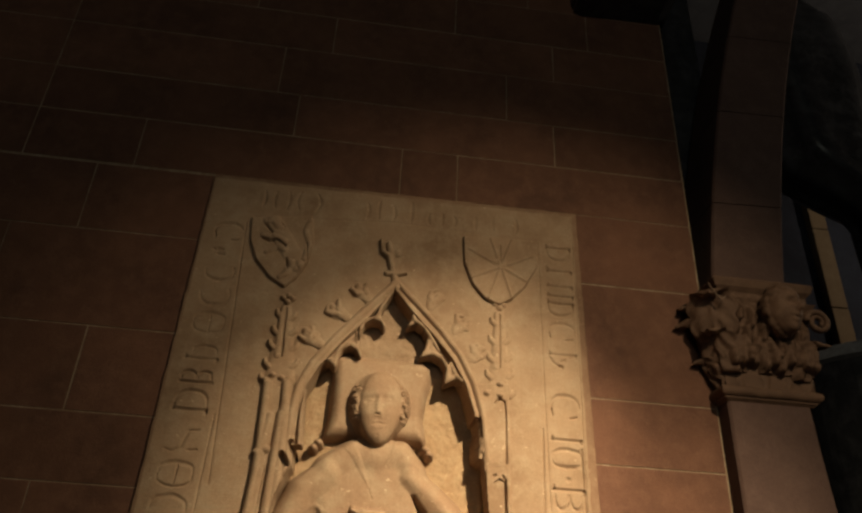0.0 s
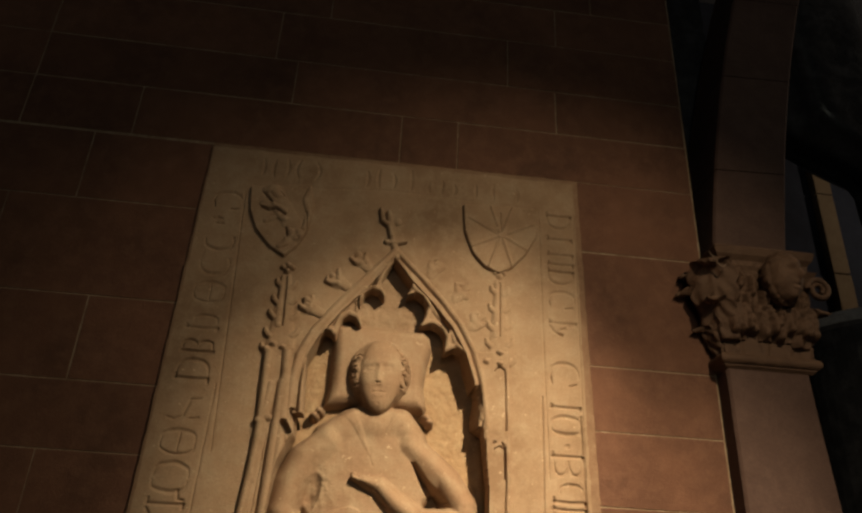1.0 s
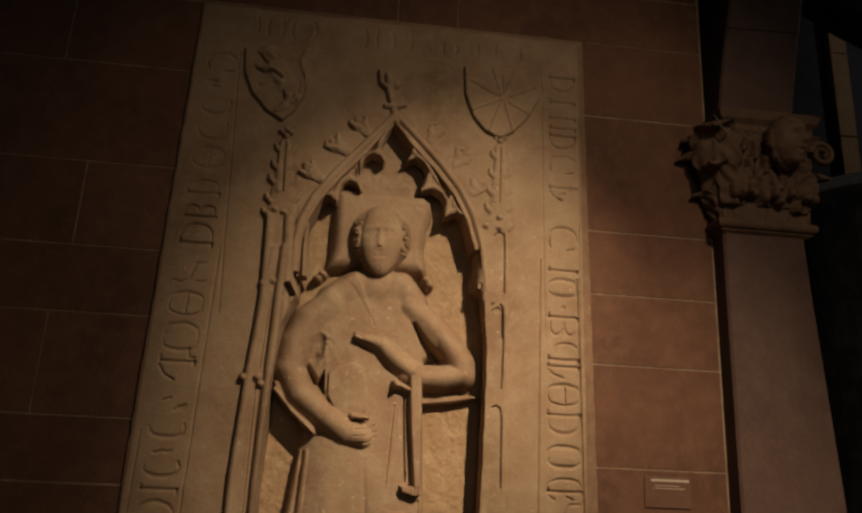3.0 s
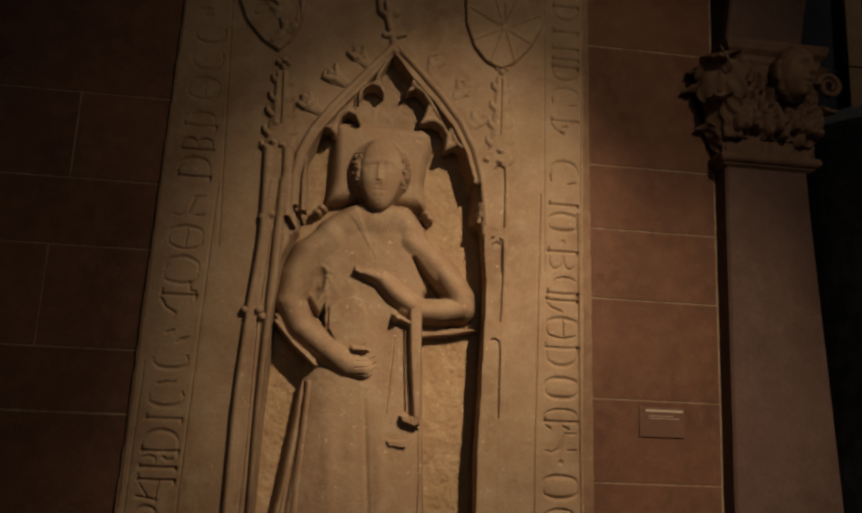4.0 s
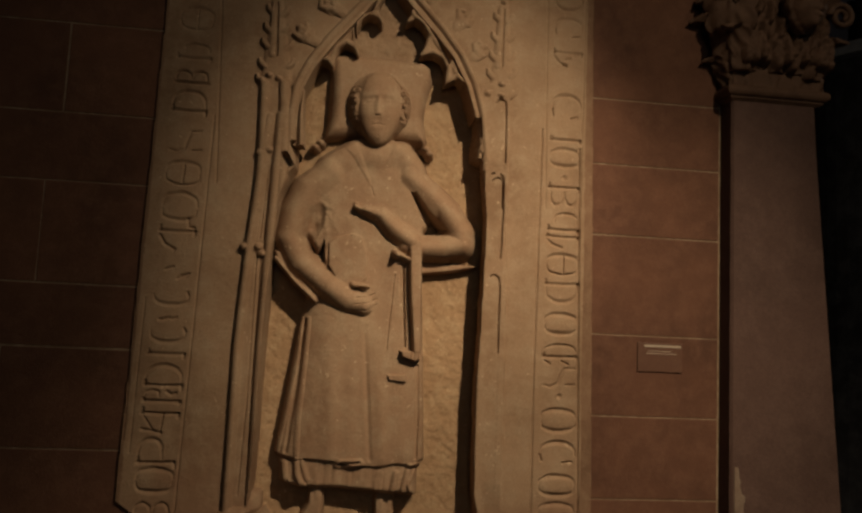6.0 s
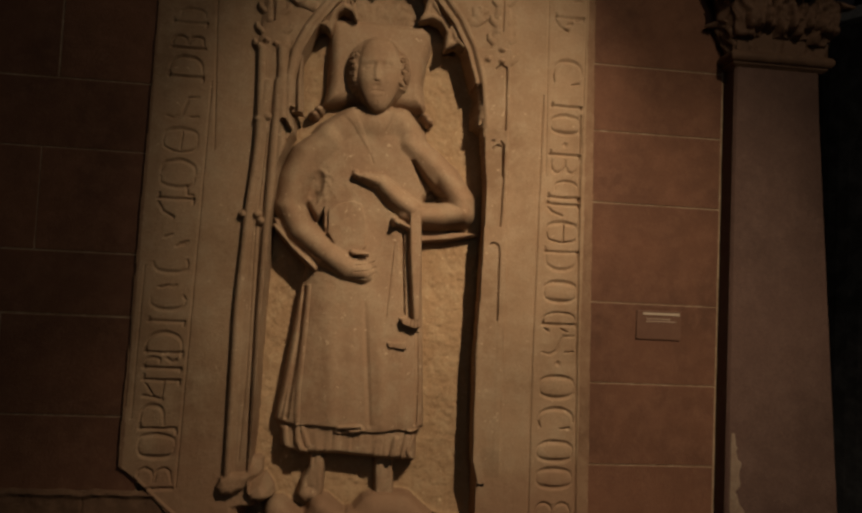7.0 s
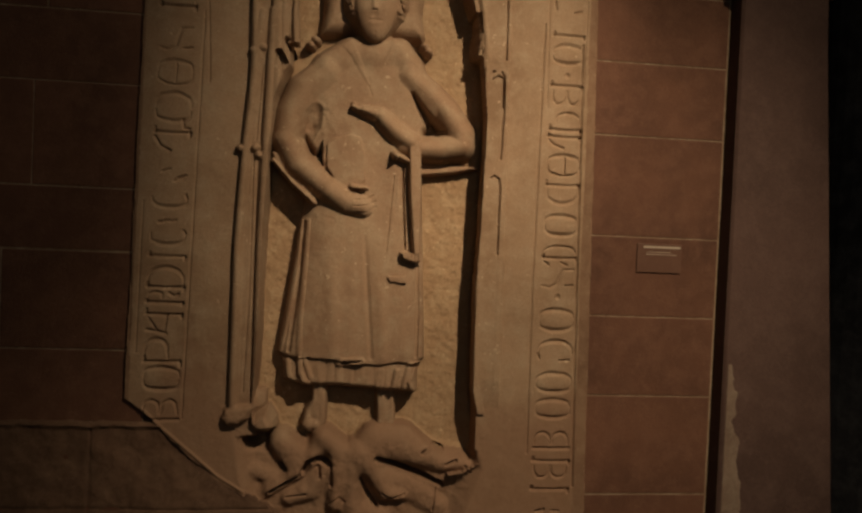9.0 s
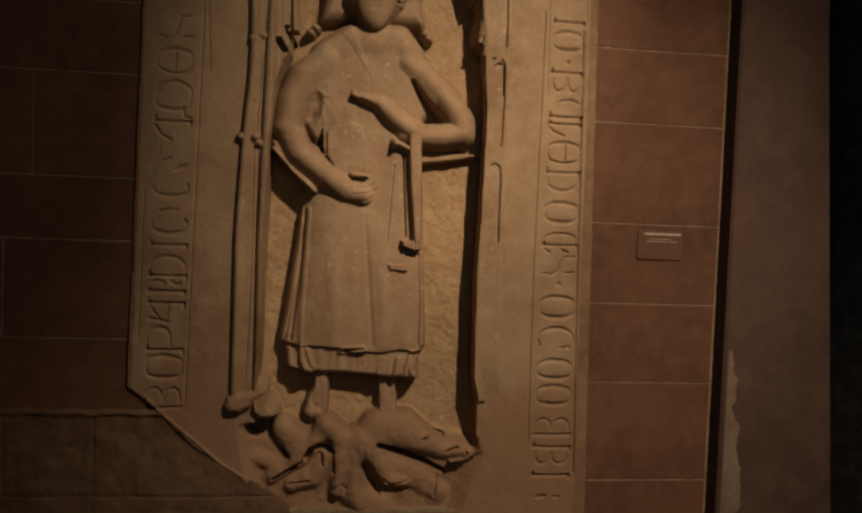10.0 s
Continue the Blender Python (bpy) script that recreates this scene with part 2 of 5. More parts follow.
        me.update(calc_edges=True)
        return smooth(me)


def arc(cx, cz, rx, rz, a0, a1, n=12):
    return [(cx + rx * math.cos(radians(a0 + (a1 - a0) * k / n)), cz + rz * math.sin(radians(a0 + (a1 - a0) * k / n))) for k in range(n + 1)]

# ---- the tomb slab ----
NICHE = 0.105      # depth of the niche floor behind the slab's face
FACE = 0.0        # the slab's face
slab = empty("tomb_slab", "pale sandstone grave slab with carved knight effigy, set upright in the red wall", "tomb slab", (-0.02, 0.05, 0.56))

s = Carving(-0.768, 0.726, 0.56, 3.10, 0.0025)
uneven = 0.0016 * rolling(s.X, s.Z, 0.22, 3) + 0.0007 * rolling(s.X, s.Z, 0.03, 4)
s.h += uneven

# border fillets round the inscription
for pts, w, d in (
    ([(-0.569, 2.884), (-0.562, 2.715), (-0.532, 1.965)], 0.007, 0.004), ([(-0.552, 2.174), (-0.568, 1.510), (-0.582, 0.934)], 0.007, 0.004),
    ([(-0.715, 1.596), (-0.720, 1.371), (-0.724, 1.136)], 0.007, 0.003), ([(-0.741, 1.595), (-0.744, 1.169)], 0.006, 0.003),
    ([(0.507, 2.935), (0.514, 2.371), (0.523, 1.952)], 0.007, 0.003), ([(0.505, 2.217), (0.500, 1.374), (0.506, 0.835)], 0.008, 0.005),
    ([(0.633, 2.157), (0.647, 1.378), (0.663, 0.725)], 0.010, 0.008), ([(0.640, 2.952), (0.642, 2.193), (0.642, 1.960)], 0.006, 0.003),
    ([(-0.531, 2.912), (-0.032, 2.952), (0.500, 2.935)], 0.006, 0.0015),
):
    s.groove(pts, w, d)


def chisel(c, pts, widths, depth):
    """A cut with sloping sides whose width swells and narrows along it."""
    win, X, Z = c.window(pts, max(widths))
    d, w = c.along(X, Z, pts, widths)
    c.h[win] -= depth * (w / max(widths)) * np.clip(1 - 2 * d / w, 0, 1) ** 0.8


def letter(kind, x, z, w, t, depth=0.0085):
    """One worn Lombardic character lying on its side: w across the band, t along it."""
    a, b = w / 2, t / 2
    wear = random.uniform(0.75, 1.1)

    def cut(pts, wide=0.010, swell=1.0):
        n_ = len(pts)
        j = lambda: random.uniform(-0.03, 0.03)
        widths = [wide * (1 + (swell - 1) * math.sin(math.pi * k / max(1, n_ - 1))) for k in range(n_)]
        chisel(s, [(x + (u + j()) * a, z + (v + j()) * b) for u, v in pts], widths, depth * wear)

    def bow(v0, v1, u0=-1.0, u1=1.0, wide=0.007, swell=2.6, n_=12):
        """A crescent from side to side: v0 at its ends, v1 at its crown."""
        cut([(u0 + (u1 - u0) * (0.5 - 0.5 * math.cos(math.pi * k / n_)), v0 + (v1 - v0) * math.sin(math.pi * k / n_) ** 0.6) for k in range(n_ + 1)], wide, swell)

    def bar(v, u0=-1.0, u1=1.0, serif=0.35):
        cut([(u0, v), ((u0 + u1) / 2, v - 0.06), (u1, v)], 0.014)
        if serif:
            cut([(u0, v + serif), (u0, v)], 0.012), cut([(u1, v), (u1, v - serif)], 0.012)

    if kind == "O":
        bow(0.1, 1.0), bow(-0.1, -1.0), s.blob((x, z), a * 0.85, b * 0.75, 0.0025, add=True)
    elif kind == "I":
        bar(0, serif=0.9)
    elif kind == "C":
        bow(-0.3, 1.0), cut([(-1, -0.2), (-0.9, -0.8)], 0.008), cut([(0.8, -0.9), (0.3, -1.0)], 0.010)
    elif kind == "U":
        bow(0.5, -1.0), cut([(0.95, 0.5), (0.9, 0.9)], 0.010)
    elif kind == "D":
        bar(-0.9), bow(-0.7, 1.0)
    elif kind == "d":
        bar(0.9), bow(0.7, -1.0)
    elif kind == "E":
        bow(0.1, 1.0), bow(-0.1, -1.0, swell=1.6), cut([(0.05, -0.8), (0.05, 0.8)], 0.007)
    elif kind == "A":
        bar(0.8), cut([(-0.95, -0.7), (-0.3, -0.85), (0.1, -0.95)], 0.013), cut([(-0.9, 0.5), (-0.4, -0.6)], 0.007), cut([(0.2, 0.7), (0.1, -0.8)], 0.006)
    elif kind == "B":
        bar(0.9), bow(0.4, -0.9, -0.9, -0.05, swell=1.8), bow(0.4, -0.9, 0.05, 0.9, swell=1.8)
    elif kind == "b":
        bar(-0.9, serif=0), bow(-0.4, 0.9, -0.95, -0.05, swell=1.8), bow(-0.4, 0.9, 0.05, 0.95, swell=1.8)
    elif kind == "P":
        bar(-0.9), bow(-0.6, 1.0, -1.0, 0.3)
    elif kind == "L":
        bar(0.8), cut([(-0.95, 0.3), (-0.7, -0.4), (-0.1, -0.9)], 0.012)
    elif kind == "M":
        bow(0.0, 0.9, swell=1.8), bar(-0.2, serif=0.2), cut([(-0.9, -0.6), (-0.6, -0.9)], 0.009), cut([(0.1, -0.6), (0.5, -0.9)], 0.009)
    elif kind == "N":
        bar(-0.85), bow(0.0, 0.9, -0.6, 0.9, swell=2.0)
    elif kind == "S":
        cut([(0.9, 0.9), (0.3, 0.85), (0.1, 0.2), (-0.05, -0.5), (-0.5, -0.85), (-0.95, -0.7)], 0.009, 1.5), cut([(0.4, -0.7), (0.9, -0.6)], 0.009)
    elif kind == "Q":
        bow(0.2, 1.0), bow(0.0, -0.55), cut([(0.55, -0.5), (0.62, -0.95), (0.95, -1.0)], 0.012)
    elif kind == "T":
        bar(0.6, serif=0.9), cut([(0.1, 0.5), (0.05, -0.9)], 0.010)
    elif kind == "R":
        bar(-0.85), bow(-0.2, 0.7, -0.95, -0.15, swell=2.0), cut([(0.25, 0.6), (0.5, 0.1), (0.7, 0.4)], 0.013)
    elif kind == ".":
        s.blob((x, z), 0.010, 0.010, -depth * 0.8, add=True)
    elif kind == "x":
        for _ in range(3):
            u, v = random.uniform(-0.8, 0.5), random.uniform(-0.8, 0.8)
            cut([(u, v), (u + random.uniform(0.2, 0.5), v + random.uniform(-0.3, 0.3))], 0.012)


def inscription(rows, left, right):
    """Characters down a band between two upright lines given by (x, z) at two heights."""
    for kind, z, t in rows:
        side = []
        for (xa, za), (xb, zb) in (left, right):
            side.append(xa + (xb - xa) * (z - za) / (zb - za))
        letter(kind, sum(side) / 2, z, (side[1] - side[0]) * 0.93, t, 0.0085 if z < 2.3 else 0.0068)


RIGHT = (
    ("d", 2.89, 0.057), ("I", 2.816, 0.024), ("I", 2.752, 0.023), ("I", 2.713, 0.02), ("d", 2.66, 0.052), ("C", 2.572, 0.063), ("x", 2.468, 0.061),
    ("L", 2.463, 0.055), ("C", 2.299, 0.078), ("I", 2.186, 0.02), ("O", 2.125, 0.059), (".", 2.058, 0.02), ("B", 1.996, 0.066), ("N", 1.91, 0.061),
    ("L", 1.844, 0.043), ("E", 1.769, 0.064), ("d", 1.678, 0.063), ("O", 1.576, 0.064), ("M", 1.478, 0.069), ("S", 1.404, 0.067), (".", 1.345, 0.02),
    ("O", 1.269, 0.067), ("C", 1.168, 0.063), ("O", 1.065, 0.06), ("O", 0.98, 0.059), ("b", 0.876, 0.057), ("B", 0.782, 0.061), ("I", 0.716, 0.02),
    ("x", 0.656, 0.046),
)
inscription(RIGHT, ((0.535, 2.8), (0.522, 0.8)), ((0.632, 2.8), (0.650, 0.8)))
LEFT = (
    ("b", 0.96, 0.066), ("O", 1.056, 0.069), ("P", 1.141, 0.072), ("A", 1.227, 0.066), ("R", 1.306, 0.04), ("D", 1.364, 0.063), ("I", 1.43, 0.023),
    ("U", 1.488, 0.045), ("x", 1.539, 0.026), ("U", 1.599, 0.04), ("x", 1.686, 0.066), ("L", 1.779, 0.067), ("Q", 1.87, 0.107), ("E", 1.986, 0.071),
    ("S", 2.086, 0.077), ("D", 2.216, 0.065), ("b", 2.294, 0.04), ("N", 2.378, 0.05), ("E", 2.484, 0.071), ("U", 2.581, 0.062), ("U", 2.67, 0.051),
    ("x", 2.754, 0.056), ("C", 2.84, 0.067),
)
inscription(LEFT, ((-0.675, 2.8), (-0.705, 0.95)), ((-0.570, 2.8), (-0.590, 0.95)))
# the worn line along the top
for x, tall, curve_ in ((-0.521, 0.9, 0.004), (-0.478, 0.9, -0.006), (-0.435, 1, 0.006), (-0.389, 1, -0.012), (-0.329, 1, 0.014), (-0.141, 0.8, 0.006), (-0.096, 1, -0.004), (-0.043, 0.8, 0.006), (0.023, 1.1, 0.003), (0.094, 0.6, -0.006), (0.142, 0.7, 0), (0.184, 0.6, 0.008), (0.268, 0.7, 0), (0.338, 0.8, -0.005), (0.423, 0.8, 0.004)):
    pts = [(x + curve_ * math.sin(math.pi * k / 6), 2.960 + 0.078 * tall * k / 6) for k in range(7)]
    chisel(s, pts, [0.009 + 0.008 * math.sin(math.pi * k / 6) for k in range(7)], 0.0055)

# buttresses, left: flat strip with a panel, and a roll beside the niche
s.plate([(-0.388, 2.183), (-0.357, 2.185), (-0.362, 1.805), (-0.370, 1.484), (-0.370, 0.940), (-0.440, 0.939), (-0.440, 1.515), (-0.423, 1.785)], 0.010, 0.004)
s.plate([(-0.414, 2.305), (-0.348, 2.311), (-0.326, 1.894), (-0.409, 1.888), (-0.403, 2.057)], 0.010, 0.004)
for pts in ([(-0.342, 2.293), (-0.330, 2.063), (-0.331, 1.894)], [(-0.344, 2.189), (-0.354, 1.788), (-0.360, 1.484), (-0.358, 0.933)]):
    s.tube(pts, 0.019, 0.028, 0.005)
for pts in ([(-0.403, 2.287), (-0.397, 2.058), (-0.402, 1.889)], [(-0.381, 2.183), (-0.415, 1.785), (-0.430, 1.482), (-0.430, 0.939)]):
    s.tube(pts, 0.016, 0.026, 0.005)
for pts in ([(-0.375, 2.021), (-0.387, 1.795)], [(-0.392, 1.749), (-0.392, 1.313), (-0.401, 1.022)], [(-0.366, 2.047), (-0.375, 1.796)], [(-0.381, 1.750), (-0.377, 1.022)]):
    s.groove(pts, 0.007, 0.004)
# right: a flat strip with round-headed sunk panels
s.plate([(0.309, 2.237), (0.384, 2.243), (0.399, 1.723), (0.408, 0.960), (0.318, 0.960), (0.313, 1.368), (0.322, 1.754)], 0.012, 0.004)
s.plate([(0.283, 2.350), (0.390, 2.360), (0.395, 1.943), (0.326, 1.938)], 0.012, 0.004)
for pts in ([(0.338, 2.050), (0.351, 2.058), (0.365, 2.055), (0.376, 2.039), (0.379, 1.931), (0.375, 1.778)], [(0.347, 1.717), (0.359, 1.723), (0.372, 1.715), (0.377, 1.687), (0.377, 1.599), (0.378, 1.476)], [(0.343, 2.289), (0.358, 2.303), (0.375, 2.295), (0.378, 2.245), (0.379, 2.092)], [(0.341, 2.029), (0.357, 2.040), (0.375, 2.032), (0.376, 1.942)]):
    s.groove(pts, 0.008, 0.011)
# knots where the stages of the buttresses meet
for c in [(-0.403, 2.066), (-0.377, 2.077), (-0.431, 1.768), (-0.388, 1.770), (-0.376, 1.750)]:
    s.blob(c, 0.016, 0.014, 0.028, k=0.006)
for c in [(0.344, 2.088), (0.355, 2.072), (0.352, 1.764), (0.367, 1.739), (0.345, 1.752)]:
    s.blob(c, 0.011, 0.009, 0.024, k=0.003)
for c in [(-0.414, 2.301), (-0.392, 2.318), (-0.362, 2.310), (-0.333, 2.305), (0.358, 2.353), (0.358, 2.315), (0.357, 2.061), (0.313, 2.318)]:
    s.blob(c, 0.013, 0.011, 0.024, k=0.006)

# pinnacles above the buttresses: tapered gables with a cleft, small crockets up the edges and a knobbed tip
for foot_l, foot_r, tip, lift in (((-0.419, 2.286), (-0.318, 2.295), (-0.381, 2.573), 1.0), ((0.318, 2.303), (0.4, 2.31), (0.359, 2.63), 0.55)):
    s.plate([foot_l, foot_r, (tip[0] + 0.014, tip[1]), (tip[0] - 0.016, tip[1])], 0.010 * lift, 0.022)
    mid = ((foot_l[0] + foot_r[0]) / 2, foot_l[1])
    cleft = [(mid[0] + (tip[0] - mid[0]) * f, mid[1] + (tip[1] - mid[1]) * f) for f in (0.35, 0.6, 0.95)]
    s.groove(cleft, 0.010, 0.012 * lift)
    s.tube([(x - 0.014, z) for x, z in cleft], [0.011, 0.010, 0.007], 0.006 * lift, add=True)
    for k in range(5):
        f = (k + 0.3) / 5
        for root, side in ((foot_l, -1), (foot_r, 1)):
            x, z = root[0] + (tip[0] + side * 0.014 - root[0]) * f, root[1] + (tip[1] - root[1]) * f + random.uniform(-0.005, 0.005)
            big_ = (1.0 if side < 0 else 0.7) * random.uniform(0.8, 1.15) * lift
            s.tube([(x - side * 0.004, z - 0.010), (x + side * 0.008, z + 0.002), (x + side * 0.012, z + 0.014)], [0.010, 0.010, 0.006], 0.016 * big_, 0.008)
    for dx, dz in ((0, 0.012), (-0.015, 0.026), (0.015, 0.026), (0, 0.036)):
        s.blob((tip[0] + dx, tip[1] + dz), 0.011, 0.011, 0.017 * lift, k=0.006)

# the pointed arch: two mouldings, then the cusped opening
HOOD_L = [(-0.312, 2.016), (-0.314, 2.111), (-0.315, 2.209), (-0.302, 2.294), (-0.265, 2.377), (-0.202, 2.468), (-0.118, 2.573), (-0.017, 2.695)]
HOOD_R = [(-0.017, 2.695), (0.068, 2.611), (0.149, 2.525), (0.217, 2.440), (0.264, 2.349), (0.292, 2.256), (0.306, 2.159), (0.316, 2.061)]
field = HOOD_L + HOOD_R[1:]
s.plate(field, 0.010, 0.01)
s.groove([(x - 0.006, z - 0.003) for x, z in HOOD_R[:-1]], 0.010, 0.008)
for pts, r, top in ((HOOD_L, 0.015, 0.022), ([(x + 0.008, z + 0.004) for x, z in HOOD_R], 0.011, 0.015)):
    s.tube(pts, r, top, 0.003)
# the right mouldings die away into the buttress
za, zb = 2.241, 2.077
w = np.clip((s.Z - zb) / (za - zb), 0, 1)
s.h = np.where((np.abs(s.X - 0.30) < 0.08) & (s.Z < za), np.minimum(s.h, 0.011 + 0.026 * w), s.h)
# sunk triangles in the tracery
TRIANGLES = ([(0.074, 2.583), (0.086, 2.585), (0.114, 2.554), (0.083, 2.559)], [(0.119, 2.53), (0.15, 2.524), (0.184, 2.475), (0.195, 2.432), (0.183, 2.407), (0.159, 2.444), (0.142, 2.483)], [(0.208, 2.445), (0.225, 2.425), (0.249, 2.378), (0.211, 2.386)], [(-0.139, 2.532), (-0.129, 2.541), (-0.122, 2.469), (-0.133, 2.464)], [(-0.092, 2.591), (-0.07, 2.61), (-0.074, 2.564), (-0.092, 2.553)], [(-0.219, 2.439), (-0.182, 2.475), (-0.15, 2.486), (-0.174, 2.464)])
# the cusped opening: a pointed head and three round lobes down each side
OPENING = [(-0.279, 2.245), (-0.281, 2.291), (-0.283, 2.332), (-0.271, 2.366), (-0.242, 2.386), (-0.213, 2.383), (-0.195, 2.365), (-0.191, 2.379), (-0.186, 2.407), (-0.178, 2.431), (-0.156, 2.448), (-0.133, 2.438), (-0.115, 2.408), (-0.112, 2.418), (-0.121, 2.457), (-0.123, 2.501), (-0.111, 2.533), (-0.085, 2.552), (-0.058, 2.547), (-0.042, 2.521), (-0.04, 2.538), (-0.057, 2.565), (-0.054, 2.597), (-0.037, 2.635), (-0.013, 2.677), (0.021, 2.635), (0.054, 2.592), (0.048, 2.564), (0.034, 2.538), (0.066, 2.551), (0.094, 2.535), (0.109, 2.5), (0.101, 2.463), (0.084, 2.429), (0.127, 2.443), (0.159, 2.428), (0.177, 2.396), (0.172, 2.343), (0.208, 2.362), (0.244, 2.35), (0.269, 2.318), (0.283, 2.266), (0.295, 2.139), (0.275, 1.966), (-0.262, 1.929), (-0.27, 2.095)]
LOWER = [(-0.262, 2.129), (-0.274, 2.069), (-0.306, 2.017), (-0.332, 1.940), (-0.349, 1.755), (-0.359, 1.433), (-0.363, 1.109), (-0.372, 0.971), (-0.357, 0.890), (-0.300, 0.800), (-0.200, 0.760), (-0.066, 0.740), (0.144, 0.740), (0.300, 0.770), (0.350, 0.800), (0.356, 0.852), (0.345, 0.924), (0.319, 1.031), (0.317, 1.102), (0.313, 1.368), (0.320, 1.544), (0.324, 1.754), (0.327, 1.894), (0.309, 2.066), (0.295, 2.236), (-0.009, 2.214)]
# the niche runs on behind the tracery, up to the inner moulding
inner = [(x + 0.019 * (1 if x < -0.02 else -1 if x > 0 else 0), z - 0.022 * max(0, (z - 2.0) / 0.7)) for x, z in HOOD_L + HOOD_R[1:]]
mask = np.maximum(s.inside(s.X, s.Z, inner), s.inside(s.X, s.Z, LOWER))
wide = [(x + 0.022 if x > 0.28 and 0.9 < z < 2.2 else x, z) for x, z in LOWER]
face_h, lip = s.h.copy(), np.maximum(mask, s.inside(s.X, s.Z, wide))
lip_area = (lip > -0.003) & (s.X > 0.25) & (mask < 0)
t = np.clip(lip / 0.005, 0, 1)
floor_h = -NICHE + 0.034 * np.clip((s.Z - 2.28) / 0.18, 0, 1) + 0.006 * rolling(s.X, s.Z, 0.09, 8) + 0.0024 * rolling(s.X, s.Z, 0.014, 9)
s.h = s.h * (1 - t) + floor_h * t
# the niche is undercut along its right side, behind a thin lip
edge_lip = Carving(0, 1, 0, 1, 1)
edge_lip.X, edge_lip.Z, edge_lip.h = s.X, s.Z, np.where(lip_area, face_h + 0.0007, -0.06)
tracery = Carving(-0.33, 0.33, 2.06, 2.72, 0.0025, -0.06)
hole = tracery.inside(tracery.X, tracery.Z, OPENING)
# worn round at the tips
for _ in range(5):
    hole[1:-1, 1:-1] = (hole[:-2, 1:-1] + hole[2:, 1:-1] + hole[1:-1, :-2] + hole[1:-1, 2:] + 2 * hole[1:-1, 1:-1]) / 6
hole -= 0.0015
reach = tracery.inside(tracery.X, tracery.Z, inner)
web = np.minimum(reach + 0.012, -hole)
rib = np.sqrt(np.clip(1 - ((hole + 0.009) / 0.009) ** 2, 0, 1))
tracery.h = np.where((web > 0) & (tracery.Z > 2.10), -0.008 + 0.012 * rib + 0.008 * np.sqrt(np.clip(1 - ((reach - 0.010) / 0.008) ** 2, 0, 1)) + 0.0012 * rolling(tracery.X, tracery.Z, 0.05, 18), tracery.h)
for tri in TRIANGLES:
    tracery.sink(tri, -0.024, 0.006)

# the rough broken shaft beside the niche, and two notches opposite
stub = [(0.276, 2.305), (0.293, 2.292), (0.311, 2.213), (0.335, 2.12), (0.326, 2.083), (0.304, 2.092), (0.277, 2.109), (0.279, 2.152), (0.287, 2.211)]
win, SX, SZ = s.window(stub, 0.05)
q = s.inside(SX, SZ, stub) + 0.006 * rolling(SX, SZ, 0.03, 15)
lump = -0.070 + 0.072 * np.sqrt(np.clip(q / 0.024, 0, 1)) + 0.020 * rolling(SX, SZ * 0.5, 0.02, 16)
s.h[win] = np.where(q > 0, np.maximum(s.h[win], lump), s.h[win])
for pts in ([(-0.326, 2.064), (-0.310, 2.039)], [(-0.302, 2.103), (-0.289, 2.080)]):
    s.tube(pts, 0.011, -0.06, add=True)

# foot of the slab: the shafts' rounded bases, worn beasts under the feet, broken lower corner
s.plate([(-0.465, 0.94), (-0.453, 0.971), (-0.424, 0.985), (-0.371, 0.989), (-0.364, 0.972), (-0.381, 0.937), (-0.412, 0.917), (-0.448, 0.916)], 0.034, 0.022, k=0.010)
s.plate([(-0.383, 0.941), (-0.357, 0.958), (-0.324, 0.969), (-0.299, 0.933), (-0.293, 0.904), (-0.321, 0.886), (-0.368, 0.889), (-0.389, 0.92)], 0.024, 0.030, k=0.010, base=-0.10)
fade = np.clip((1.07 - s.Z) / 0.09, 0, 1) * (s.X > 0.333) * (s.X < 0.43)
s.h = s.h * (1 - fade) + uneven * fade
foot = s.inside(s.X, s.Z, [(-0.476, 0.987), (-0.363, 0.995), (-0.288, 0.937), (-0.286, 0.867), (-0.407, 0.867), (-0.474, 0.901)])
s.h += np.clip(foot / 0.02, 0, 1) * (0.003 * rolling(s.X, s.Z, 0.045, 61) + 0.002 * rolling(s.X, s.Z, 0.016, 62))
ground = s.inside(s.X, s.Z, [(-0.424, 0.88), (-0.298, 0.881), (-0.204, 0.881), (-0.066, 0.85), (0.037, 0.895), (0.143, 0.89), (0.216, 0.851), (0.338, 0.834), (0.362, 0.78), (0.313, 0.654), (0.281, 0.545), (-0.348, 0.553), (-0.376, 0.658), (-0.403, 0.745)])
near = np.clip(ground / 0.05, 0, 1)
worn = -0.042 + 0.012 * rolling(s.X, s.Z, 0.085, 41)
s.h = s.h * (1 - near) + worn * near
s.sink([(-0.4, 0.88), (-0.296, 0.884), (-0.295, 0.832), (-0.338, 0.827), (-0.392, 0.835)], -0.12, 0.012)
